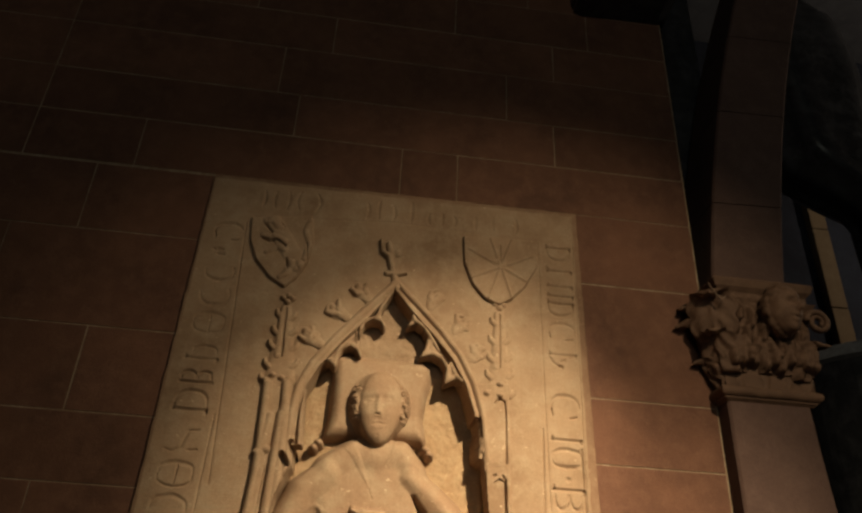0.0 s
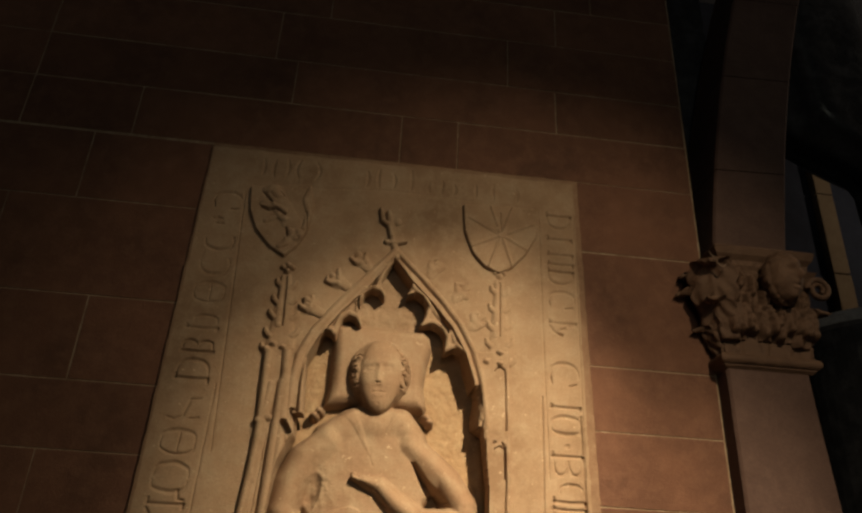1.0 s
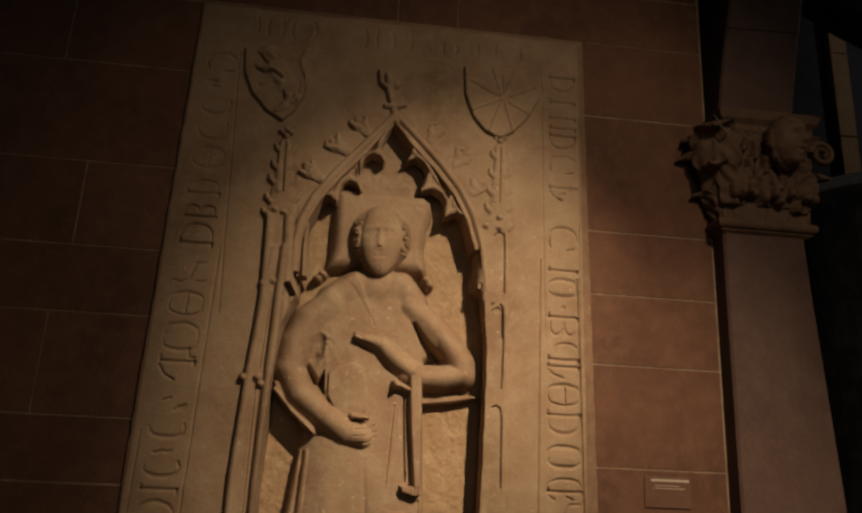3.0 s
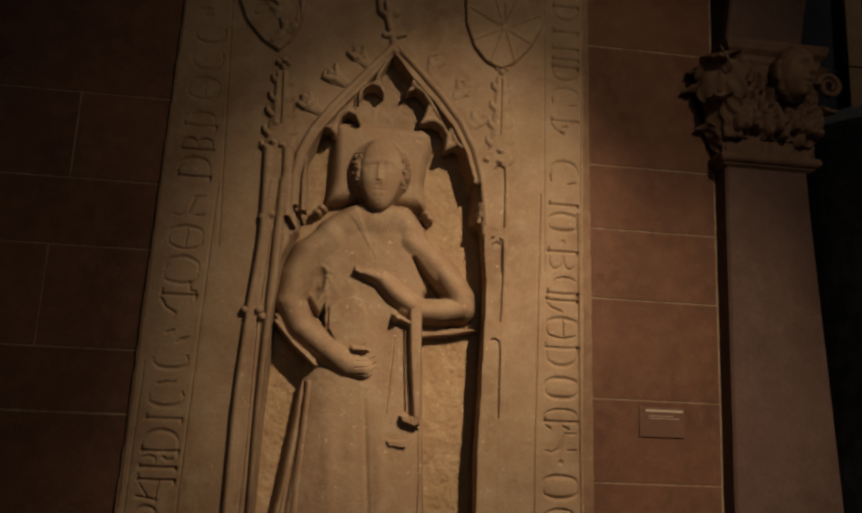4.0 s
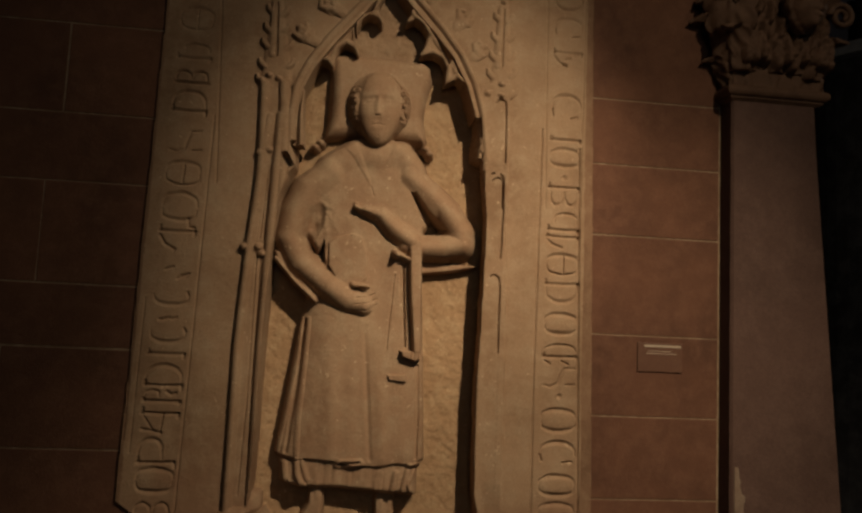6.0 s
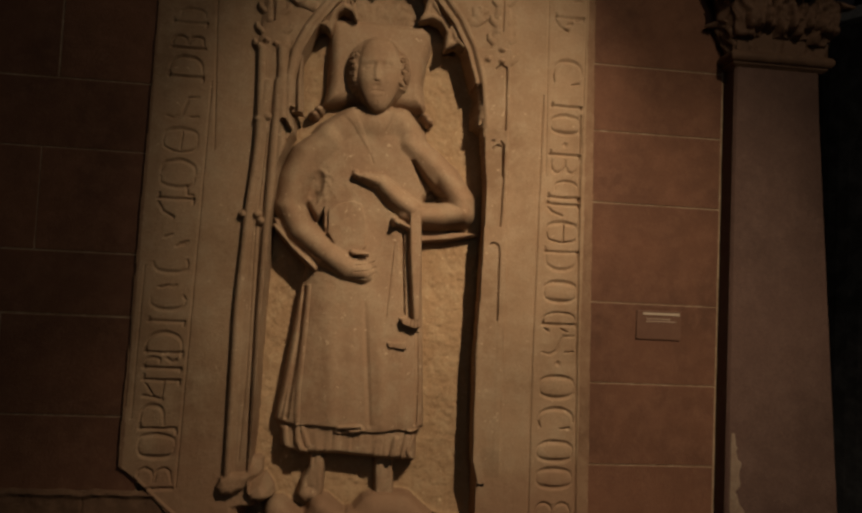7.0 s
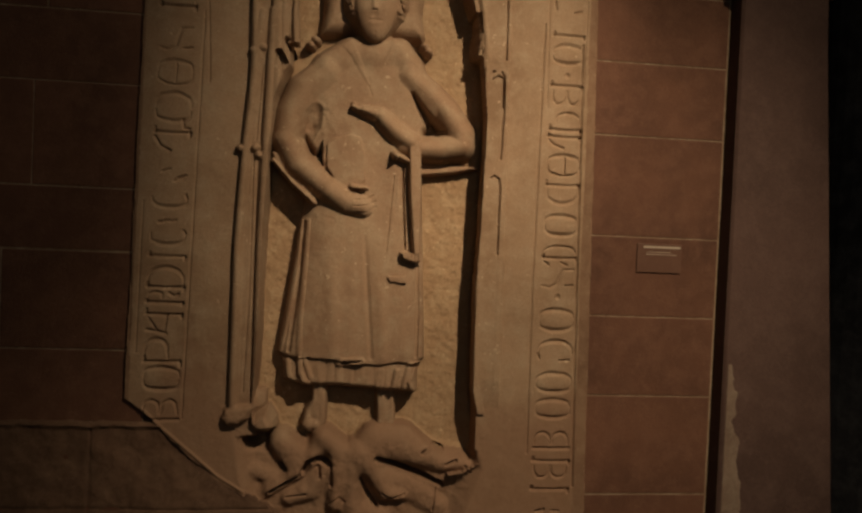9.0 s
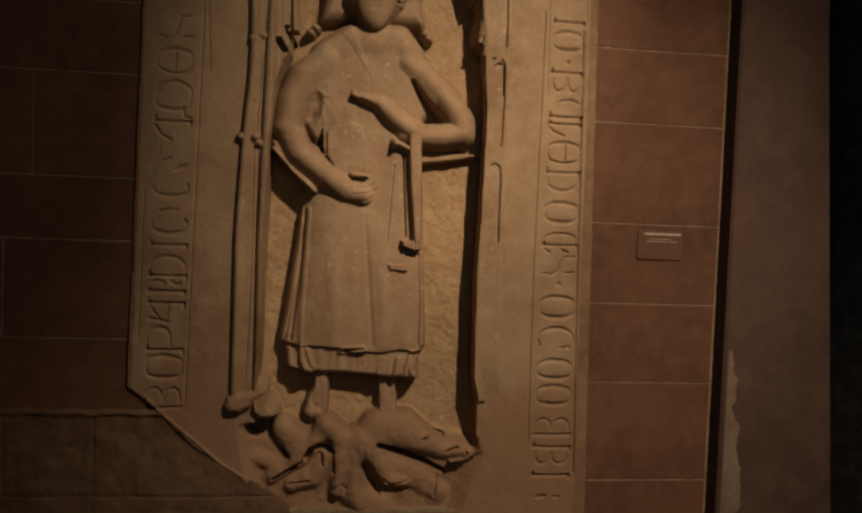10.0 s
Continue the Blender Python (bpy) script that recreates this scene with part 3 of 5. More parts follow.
BEAST_BODIES = (
    ([(-0.038, 0.8), (0.022, 0.849), (0.102, 0.854), (0.184, 0.813)], [0.045, 0.056, 0.052, 0.032], 0.008), ([(0.103, 0.827), (0.221, 0.792), (0.311, 0.788)], [0.036, 0.028, 0.022], -0.008),
    ([(-0.282, 0.853), (-0.246, 0.818), (-0.236, 0.77)], [0.036, 0.044, 0.030], 0.008), ([(-0.153, 0.871), (-0.169, 0.836), (-0.228, 0.765), (-0.312, 0.707)], [0.030, 0.028, 0.024, 0.018], 0.010),
    ([(-0.144, 0.871), (-0.1, 0.827), (-0.1, 0.738), (-0.108, 0.658)], [0.028, 0.034, 0.026, 0.022], 0.014), ([(-0.132, 0.765), (-0.182, 0.703), (-0.251, 0.676)], [0.024, 0.030, 0.022], -0.004),
)
BEAST_LEGS = (
    ([(-0.047, 0.827), (-0.062, 0.738), (-0.04, 0.613)], [0.034, 0.028, 0.024], 0.006), ([(-0.02, 0.809), (0.026, 0.747), (0.054, 0.698), (0.108, 0.687)], [0.034, 0.030, 0.024, 0.016], 0.016),
    ([(0.044, 0.738), (0.143, 0.698), (0.226, 0.647)], [0.030, 0.034, 0.026], -0.016), ([(-0.058, 0.64), (0.031, 0.603), (0.05, 0.558)], [0.034, 0.036, 0.03], -0.004),
    ([(-0.356, 0.765), (-0.304, 0.738), (-0.337, 0.686)], [0.022, 0.024, 0.018], -0.010),
)
for pts, r, top in BEAST_BODIES + BEAST_LEGS:
    s.tube(pts, [1.15 * q for q in r], top * 0.7 - 0.014, 0.030, base=-0.05)
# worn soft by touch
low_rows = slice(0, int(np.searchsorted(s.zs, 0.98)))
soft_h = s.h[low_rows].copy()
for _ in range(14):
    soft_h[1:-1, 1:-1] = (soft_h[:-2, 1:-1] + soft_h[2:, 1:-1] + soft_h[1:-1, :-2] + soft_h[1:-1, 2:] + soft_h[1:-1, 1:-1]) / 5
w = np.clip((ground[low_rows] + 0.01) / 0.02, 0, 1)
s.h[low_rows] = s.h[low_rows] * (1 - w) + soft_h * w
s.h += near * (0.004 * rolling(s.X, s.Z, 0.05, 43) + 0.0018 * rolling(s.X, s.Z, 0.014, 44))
DEEP_CUTS = (
    ([(0.024, 0.806), (0.078, 0.79), (0.15, 0.761), (0.234, 0.719)], 0.024, 0.050), ([(-0.31, 0.701), (-0.266, 0.726), (-0.222, 0.752)], 0.014, 0.030), ([(-0.209, 0.763), (-0.192, 0.795), (-0.165, 0.806), (-0.133, 0.791)], 0.026, 0.048), ([(-0.161, 0.777), (-0.156, 0.745)], 0.012, 0.02),
    ([(-0.123, 0.788), (-0.121, 0.72)], 0.014, 0.018), ([(-0.027, 0.738), (-0.004, 0.688), (0.026, 0.648)], 0.016, 0.024), ([(0.169, 0.828), (0.201, 0.842), (0.237, 0.828)], 0.016, 0.030), ([(0.248, 0.788), (0.278, 0.799)], 0.014, 0.020), ([(0.308, 0.784), (0.327, 0.766)], 0.010, 0.014),
)
SMALL_CUTS = (
    ([(0.042, 0.698), (0.067, 0.68), (0.113, 0.694)], 0.010, 0.010), ([(-0.28, 0.788), (-0.267, 0.77)], 0.020, 0.03), ([(-0.259, 0.682), (-0.199, 0.692)], 0.010, 0.010), ([(0.22, 0.719), (0.208, 0.638)], 0.008, 0.010), ([(-0.122, 0.663), (-0.095, 0.685), (-0.077, 0.667)], 0.009, 0.008),
)
for pts, w, d in DEEP_CUTS + SMALL_CUTS:
    s.groove(pts, w, d)
broken = [(-0.802, 1.017), (-0.721, 0.974), (-0.688, 0.942), (-0.638, 0.891), (-0.555, 0.818), (-0.470, 0.746), (-0.385, 0.693), (-0.299, 0.632), (-0.228, 0.552), (-0.793, 0.559)]
sd = s.inside(s.X, s.Z, broken) + 0.006 * rolling(s.X, s.Z, 0.03, 21)
s.h = np.where(sd > 0, s.h - np.clip(sd / 0.008, 0, 1) * 0.05, s.h)
s.groove([(-0.701, 0.964), (-0.638, 0.903), (-0.555, 0.832), (-0.470, 0.758), (-0.385, 0.704), (-0.299, 0.644)], 0.012, -0.0045)
# chips along both upright edges
for side, seed in ((1, 31), (-1, 32)):
    edge = (0.662 + (3.08 - s.Z) * 0.0185) if side > 0 else -(0.713 + (3.08 - s.Z) * 0.019)
    rim = (s.X - edge) * side + 0.0018 * rolling(s.X, s.Z, 0.06, seed)
    s.h -= np.clip(rim / 0.006, 0, 1) * 0.05
s.h -= np.clip((s.Z - 3.079 + 0.0015 * rolling(s.X, s.Z, 0.07, 33)) / 0.006, 0, 1) * 0.05
slab_mesh = s.mesh("slab_body", FACE)
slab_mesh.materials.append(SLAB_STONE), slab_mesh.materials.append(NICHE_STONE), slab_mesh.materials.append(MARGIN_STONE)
# the unsmoothed ground of the niche
low_ = s.h < -0.085
ground_ = low_[:-1, :-1] & low_[1:, 1:] & (s.Z[:-1, :-1] > 0.80)
# the browner margin outside the border lines
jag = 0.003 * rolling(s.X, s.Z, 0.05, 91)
margin_faces = ((s.X + jag > 0.643 + 0.0092 * (3.0 - s.Z)) | (s.X + jag < -0.708 - 0.0165 * (3.08 - s.Z)) | (s.Z + jag > 3.062))[:-1, :-1]
slab_mesh.polygons.foreach_set("material_index", np.where(ground_, 1, np.where(margin_faces, 2, 0)).ravel().astype(np.int32))
body = part("slab_body", slab_mesh, SLAB_STONE)
under(body, slab)


def carved(name, c, y, mat, label="", keep=0.001):
    return under(part(name, c.mesh(name, y, keep), mat, None, label), slab)


carved("tracery", tracery, FACE, SLAB_STONE, "cusped stone tracery hung under the pointed arch", keep=-0.045)
carved("niche_lip", edge_lip, FACE, SLAB_STONE, keep=-0.040)


# shields
def shield(outline, design, dome):
    xs_, zs_ = [p[0] for p in outline], [p[1] for p in outline]
    c = Carving(min(xs_) - 0.01, max(xs_) + 0.01, min(zs_) - 0.01, max(zs_) + 0.01, 0.0025, -0.01)
    c.plate(outline, 0.016, 0.006, base=-0.004, dome=dome)
    c.h += np.where(c.h > 0, 0.001 * rolling(c.X, c.Z, 0.05, 5), 0)
    design(c)
    return c


def lion(c):
    # the beast rears on its hind legs, head and forelegs to the left, tail up behind
    for pts, r, top in (([(-0.466, 2.887), (-0.428, 2.822), (-0.386, 2.76), (-0.365, 2.718)], [0.026, 0.034, 0.034, 0.022], 0.007), ([(-0.494, 2.89), (-0.468, 2.903), (-0.449, 2.877)], [0.014, 0.022, 0.020], 0.007), ([(-0.5, 2.83), (-0.461, 2.825), (-0.423, 2.807)], [0.010, 0.012, 0.014], 0.008), ([(-0.479, 2.764), (-0.442, 2.787), (-0.415, 2.776)], [0.009, 0.011, 0.012], 0.006),
                        ([(-0.389, 2.726), (-0.399, 2.686), (-0.42, 2.67)], [0.014, 0.012, 0.009], 0.007), ([(-0.357, 2.73), (-0.34, 2.697)], [0.013, 0.010], 0.006), ([(-0.346, 2.749), (-0.334, 2.811), (-0.353, 2.866), (-0.338, 2.903)], [0.008, 0.010, 0.010, 0.014], 0.007)):
        c.tube(pts, r, top, add=True)
    for pts, w, d in (([(-0.5, 2.876), (-0.469, 2.843)], 0.009, 0.009), ([(-0.501, 2.818), (-0.474, 2.806), (-0.451, 2.813), (-0.416, 2.792)], 0.011, 0.011), ([(-0.407, 2.742), (-0.398, 2.708)], 0.010, 0.010), ([(-0.342, 2.812), (-0.336, 2.746)], 0.008, 0.008), ([(-0.442, 2.883), (-0.428, 2.868)], 0.007, 0.006), ([(-0.364, 2.711), (-0.351, 2.731)], 0.007, 0.005)):
        c.groove(pts, w, d)


def rays(c):
    mid = [(0.363, 2.800)][0]
    for k in range(8):
        a = radians(22 + 45 * k)
        c.tube([(mid[0] + 0.015 * math.cos(a), mid[1] + 0.015 * math.sin(a)), (mid[0] + 0.13 * math.cos(a), mid[1] + 0.16 * math.sin(a))], [0.007, 0.004], 0.005, add=True)
    c.groove([(0.264, 2.854), (0.352, 2.806)], 0.006, 0.006)
    c.groove([(0.359, 2.893), (0.361, 2.812)], 0.006, 0.005)
    c.blob(mid, 0.014, 0.014, 0.007, add=True)


carved("shield", shield([(-0.553, 2.902), (-0.335, 2.935), (-0.319, 2.834), (-0.331, 2.742), (-0.361, 2.677), (-0.399, 2.636), (-0.455, 2.668), (-0.512, 2.732), (-0.543, 2.806)], lion, 0.004), FACE, SLAB_STONE, "worn heater shield carved with a rampant lion")
carved("shield", shield([(0.219, 2.919), (0.511, 2.931), (0.499, 2.816), (0.454, 2.732), (0.403, 2.675), (0.356, 2.648), (0.302, 2.670), (0.258, 2.721), (0.226, 2.807)], rays, 0.004), FACE, SLAB_STONE, "heater shield carved with eight rays")

# finial on the arch's point, and the crockets up its slopes
f = Carving(-0.14, 0.07, 2.66, 2.95, 0.0025, -0.01)
f.tube([(-0.010, 2.680), (-0.026, 2.733), (-0.040, 2.799), (-0.050, 2.855)], [0.016, 0.014, 0.016, 0.012], 0.016, 0.008, base=-0.004)
f.tube([(-0.079, 2.863), (-0.071, 2.818), (-0.046, 2.798), (-0.035, 2.759)], [0.009, 0.011, 0.012, 0.012], 0.021, 0.006, base=-0.004)
f.tube([(-0.051, 2.734), (-0.014, 2.732), (0.017, 2.740)], [0.012, 0.010, 0.007], 0.017, 0.006, base=-0.004)
f.blob([(-0.020, 2.820)][0], 0.020, 0.018, 0.012, k=0.008, base=-0.004)
f.h += 0.002 * rolling(f.X, f.Z, 0.03, 6)
carved("finial", f, FACE, SLAB_STONE)


def crocket(c, size, lift, lean):
    """A curled leaf, each one worn in its own way."""
    k = Carving(c[0] - 0.08, c[0] + 0.08, c[1] - 0.08, c[1] + 0.08, 0.0025, -0.01)
    j = lambda: random.uniform(-0.006, 0.006)
    q = lambda u, v: (c[0] + size * ((u + j()) * math.cos(lean) - (v + j()) * math.sin(lean)), c[1] + size * ((u + j()) * math.sin(lean) + (v + j()) * math.cos(lean)))
    k.blob(c, 0.034 * size, 0.030 * size, 0.012 * lift, k=0.010, base=-0.004)
    k.tube([q(0.004, -0.028), q(0.002, -0.01), q(-0.006, 0.014)], [0.020 * size, 0.022 * size, 0.018 * size], 0.020 * lift, 0.012, base=-0.004)
    k.tube([q(-0.004, -0.005), q(-0.022, 0.006), q(-0.030, 0.024), q(-0.020, 0.034)], [0.011 * size, 0.012 * size, 0.010 * size, 0.007 * size], 0.030 * lift, 0.009, base=-0.004)
    k.tube([q(0.004, 0.0), q(0.020, 0.012), q(0.024, 0.030)], [0.012 * size, 0.011 * size, 0.008 * size], 0.026 * lift, 0.009, base=-0.004)
    k.blob(q(0.0, 0.034), 0.017 * size, 0.013 * size, 0.028 * lift, k=0.010, base=-0.004)
    k.groove([q(0.004, -0.015), q(-0.006, 0.02)], 0.007, 0.006 * lift)
    k.h += 0.011 * lift * rolling(k.X + c[0] * 3, k.Z, 0.03, 7)
    carved("crocket", k, FACE, SLAB_STONE)


for c, a in zip([(-0.127, 2.649), (-0.207, 2.564), (-0.284, 2.463)], (0.60, 0.75, 0.9)):
    crocket(c, 1.0, 0.55, a)
for c, a in zip([(0.125, 2.646), (0.218, 2.56), (0.274, 2.459)], (-0.6, -0.75, -0.9)):
    crocket(c, 0.95, 0.22, a)

# the cushion behind the head
c = Carving(-0.36, 0.20, 2.02, 2.50, 0.0025, -0.02)
c.plate([(-0.209, 2.422), (-0.181, 2.438), (-0.064, 2.443), (0.104, 2.437), (0.135, 2.414), (0.141, 2.366), (0.125, 2.307), (0.117, 2.236), (0.131, 2.165), (0.121, 2.142), (-0.029, 2.144), (-0.120, 2.146), (-0.206, 2.139), (-0.214, 2.146), (-0.203, 2.210), (-0.202, 2.299)], 0.078, 0.040, base=0.0, dome=0.006)
for p in [(-0.222, 2.129), (-0.237, 2.113), (0.126, 2.131), (0.137, 2.117)]:
    c.blob(p, 0.020, 0.018, 0.070, k=0.008, base=0.0)
c.h += 0.0012 * rolling(c.X, c.Z, 0.05, 11)
carved("cushion", c, FACE + 0.112, EFFIGY_STONE, "carved stone cushion with corner knobs")

# the effigy, one carved body
e = Carving(-0.42, 0.34, 0.70, 2.50, 0.0025, -0.02)
# legs and feet
e.plate([(-0.197, 1.119), (-0.141, 1.12), (-0.14, 0.995), (-0.14, 0.914), (-0.158, 0.873), (-0.203, 0.876), (-0.229, 0.904), (-0.218, 0.949), (-0.196, 0.99)], 0.070, 0.014)
e.blob((-0.186, 0.907), 0.038, 0.034, 0.082, k=0.012)
e.plate([(0.004, 1.122), (0.072, 1.124), (0.085, 0.87), (0.017, 0.861)], 0.060, 0.014)
# robe and trunk, down to the crumpled edge of the garment under it
e.plate([(-0.114, 2.148), (0.022, 2.156), (0.113, 2.079), (0.191, 1.994), (0.184, 1.899), (0.136, 1.851), (0.136, 1.698), (0.151, 1.449), (0.169, 1.126), (0.149, 1.108), (0.149, 1.024), (0.139, 1.013), (0.047, 1.016), (-0.094, 1.028), (-0.224, 1.03), (-0.288, 1.053), (-0.291, 1.105), (-0.31, 1.135), (-0.29, 1.274), (-0.267, 1.432), (-0.249, 1.558), (-0.23, 1.661), (-0.199, 1.733), (-0.265, 1.835), (-0.307, 1.938), (-0.267, 2.033), (-0.183, 2.1)], 0.096, 0.026, k=0.006, dome=0.010)
# the gown thins towards its left edge
edge = np.interp(e.Z, [1.16, 1.60, 1.75], [(-0.313, 1.141)[0], (-0.25, 1.558)[0], (-0.231, 1.662)[0]])
e.h = np.where(e.Z < 1.72, np.minimum(e.h, 0.032 + 0.078 * (1 - np.exp(-np.clip(e.X - edge, 0, 1) / 0.05))), e.h)
# soft pleats and the two edges of the gown
for pts, r, up in (([(-0.244, 1.555), (-0.258, 1.399), (-0.279, 1.244), (-0.297, 1.144)], 0.008, 0.006), ([(-0.224, 1.556), (-0.229, 1.4), (-0.237, 1.245), (-0.236, 1.139)], 0.009, 0.005), ([(-0.235, 1.552), (-0.243, 1.399), (-0.259, 1.244), (-0.269, 1.145)], 0.007, -0.008), ([(0.126, 1.423), (0.133, 1.274), (0.134, 1.138)], 0.006, -0.008), ([(0.129, 1.696), (0.142, 1.45), (0.155, 1.138)], 0.006, 0.007)):
    e.tube(pts, r, up, add=True)
for pts, r, up in (([(-0.156, 1.507), (-0.135, 1.3), (-0.131, 1.136)], 0.030, 0.008), ([(-0.047, 1.538), (-0.032, 1.373), (-0.01, 1.131)], 0.007, -0.005), ([(-0.082, 1.475), (-0.079, 1.284), (-0.076, 1.138)], 0.026, 0.004), ([(-0.005, 1.478), (0.013, 1.305), (0.025, 1.132)], 0.020, 0.005), ([(0.078, 1.342), (0.091, 1.142)], 0.018, 0.003)):
    e.soft(pts, [r] * len(pts), [0.2 * up] + [up] * (len(pts) - 1))
# rolled hem of the gown
hem = [(-0.337, 1.136), (-0.304, 1.135), (-0.227, 1.129), (-0.134, 1.128), (-0.064, 1.112), (0.023, 1.111), (0.075, 1.122), (0.119, 1.116), (0.198, 1.125)]
line = np.interp(e.X, [p[0] for p in hem], [p[1] for p in hem]) + 0.002 * rolling(e.X, e.Z, 0.05, 12)
below = np.clip((line - e.Z) / 0.006, 0, 1) * (e.h > 0.0)
e.h += below * (-0.013 + 0.006 * rolling(e.X * 1.6, e.Z * 0.3, 0.030, 17, 2) + 0.010 * np.clip((line - e.Z) / 0.08, 0, 1))
for pts, r, up in (([(-0.272, 1.111), (-0.266, 1.065)], 0.010, 0.010), ([(-0.235, 1.122), (-0.23, 1.077), (-0.206, 1.04)], 0.010, 0.012), ([(-0.219, 1.122), (-0.199, 1.066)], 0.008, 0.007), ([(0.076, 1.089), (0.065, 1.029)], 0.011, 0.009), ([(0.111, 1.095), (0.097, 1.029)], 0.010, 0.010), ([(0.132, 1.096), (0.116, 1.056), (0.128, 1.025)], 0.008, 0.010), ([(0.024, 1.088), (0.019, 1.036)], 0.012, 0.005)):
    e.tube(pts, r, up, add=True)
e.tube([(-0.112, 1.111), (-0.103, 1.125), (-0.039, 1.128), (-0.03, 1.118), (-0.064, 1.109), (-0.105, 1.106)], 0.0065, 0.010, add=True)
e.groove([(-0.099, 1.116), (-0.044, 1.12)], 0.006, 0.008)
e.tube([(0.114, 1.113), (0.156, 1.117)], [0.008, 0.009], 0.010, add=True)
# the rough hollow beside the bent arm
e.blob((-0.223, 1.859), 0.030, 0.070, -0.026, turn=-16, add=True)
rough = np.clip(1 - np.hypot((e.X - (-0.216, 1.891)[0]) / 0.06, (e.Z - (-0.216, 1.891)[1]) / 0.10), 0, 1)
e.h += np.clip(2 * rough, 0, 1) * 0.006 * rolling(e.X, e.Z, 0.022, 19)
e.h -= 0.010 * np.exp(-((e.X - (-0.005, 1.726)[0]) / 0.05) ** 2 - ((e.Z - (-0.005, 1.726)[1]) / 0.13) ** 2)
# hanging sleeves
e.plate([(-0.354, 1.775), (-0.314, 1.772), (-0.231, 1.67), (-0.189, 1.628), (-0.196, 1.603), (-0.21, 1.606), (-0.274, 1.659), (-0.338, 1.73)], 0.094, 0.014)
e.tube([(-0.337, 1.742), (-0.273, 1.672), (-0.205, 1.613)], [0.010, 0.011, 0.013], 0.110, 0.004)
e.plate([(0.076, 1.761), (0.195, 1.762), (0.317, 1.758), (0.321, 1.747), (0.233, 1.728), (0.088, 1.709)], 0.058, 0.010)
# arms
e.tube([(-0.179, 2.022), (-0.246, 1.967), (-0.285, 1.887), (-0.3, 1.807)], [0.058, 0.068, 0.062, 0.058], 0.126, 0.024)
e.tube([(-0.3, 1.807), (-0.26, 1.733), (-0.182, 1.674), (-0.11, 1.639)], [0.058, 0.060, 0.058, 0.058], 0.128, 0.008)
e.tube([(0.074, 2.026), (0.137, 1.98), (0.198, 1.926), (0.248, 1.856)], [0.048, 0.058, 0.060, 0.058], 0.124, 0.024)
e.tube([(0.248, 1.856), (0.25, 1.82), (0.189, 1.802), (0.113, 1.801), (0.071, 1.806)], [0.058, 0.058, 0.052, 0.050, 0.050], 0.126, 0.006)
# deep pocket between trunk and bent arm
e.plate([(0.145, 1.85), (0.105, 1.926), (0.078, 1.985), (0.096, 1.986), (0.141, 1.928), (0.189, 1.882), (0.218, 1.862), (0.191, 1.853)], 0.03, 0.01)
pocket = e.inside(e.X, e.Z, [(0.146, 1.849), (0.11, 1.911), (0.078, 1.977), (0.093, 1.978), (0.137, 1.927), (0.184, 1.88), (0.206, 1.86)])
e.h -= np.clip(pocket / 0.012, 0, 1) * 0.060
# hand on the breast, with its cuff
e.tube([(0.088, 1.817), (0.034, 1.853), (-0.014, 1.896), (-0.064, 1.907)], [0.052, 0.052, 0.044, 0.028], 0.142, 0.006)
e.tube([(-0.046, 1.908), (-0.082, 1.909), (-0.098, 1.915)], [0.026, 0.017, 0.013], 0.138, 0.004)
e.blob((-0.095, 1.926), 0.010, 0.009, 0.010, add=True)
for pts in ([(-0.061, 1.888), (-0.014, 1.867)], [(-0.068, 1.898), (-0.033, 1.887)]):
    e.groove(pts, 0.004, 0.002)
e.tube([(0.037, 1.777), (0.081, 1.758)], [0.020, 0.018], 0.134, 0.002)
e.blob((0.041, 1.77), 0.020, 0.020, 0.150, k=0.004)
# lower hand with its fingers
e.tube([(-0.16, 1.657), (-0.103, 1.621), (-0.062, 1.609)], [0.058, 0.062, 0.054], 0.138, 0.005)
e.tube([(-0.091, 1.668), (-0.049, 1.663)], [0.022, 0.016], 0.134, 0.010)
e.blob((-0.053, 1.605), 0.046, 0.050, 0.138, k=0.005)
e.groove([(-0.091, 1.655), (-0.071, 1.66), (-0.043, 1.659)], 0.010, 0.018)
for pts in ([(-0.079, 1.628), (-0.042, 1.633), (-0.021, 1.645)], [(-0.082, 1.607), (-0.041, 1.613), (-0.014, 1.628)], [(-0.077, 1.587), (-0.04, 1.59), (-0.013, 1.611)]):
    e.groove(pts, 0.005, 0.005)
# the book or folded glove under the arm, and the hanging straps
e.plate([(-0.181, 1.8), (-0.158, 1.823), (-0.099, 1.841), (-0.064, 1.829), (-0.047, 1.776), (-0.043, 1.688), (-0.073, 1.651), (-0.14, 1.665), (-0.178, 1.725)], 0.110, 0.010, dome=0.004)
e.sink([(-0.186, 1.813), (-0.182, 1.728), (-0.211, 1.762)], 0.02, 0.008)
e.plate([(0.071, 1.826), (0.126, 1.829), (0.132, 1.696), (0.138, 1.456), (0.101, 1.455), (0.081, 1.658)], 0.136, 0.014)
e.plate([(0.061, 1.473), (0.132, 1.472), (0.137, 1.442), (0.116, 1.434), (0.073, 1.447)], 0.134, 0.007)
for k in range(3):
    e.groove([((0.1, 1.466)[0] + 0.011 * k, (0.1, 1.466)[1]), ((0.1, 1.466)[0] + 0.011 * k, (0.101, 1.443)[1])], 0.004, 0.004)
e.plate([(0.046, 1.73), (0.06, 1.731), (0.079, 1.482), (0.093, 1.412), (0.095, 1.367), (0.031, 1.372), (0.03, 1.471), (0.038, 1.603)], 0.104, 0.009)
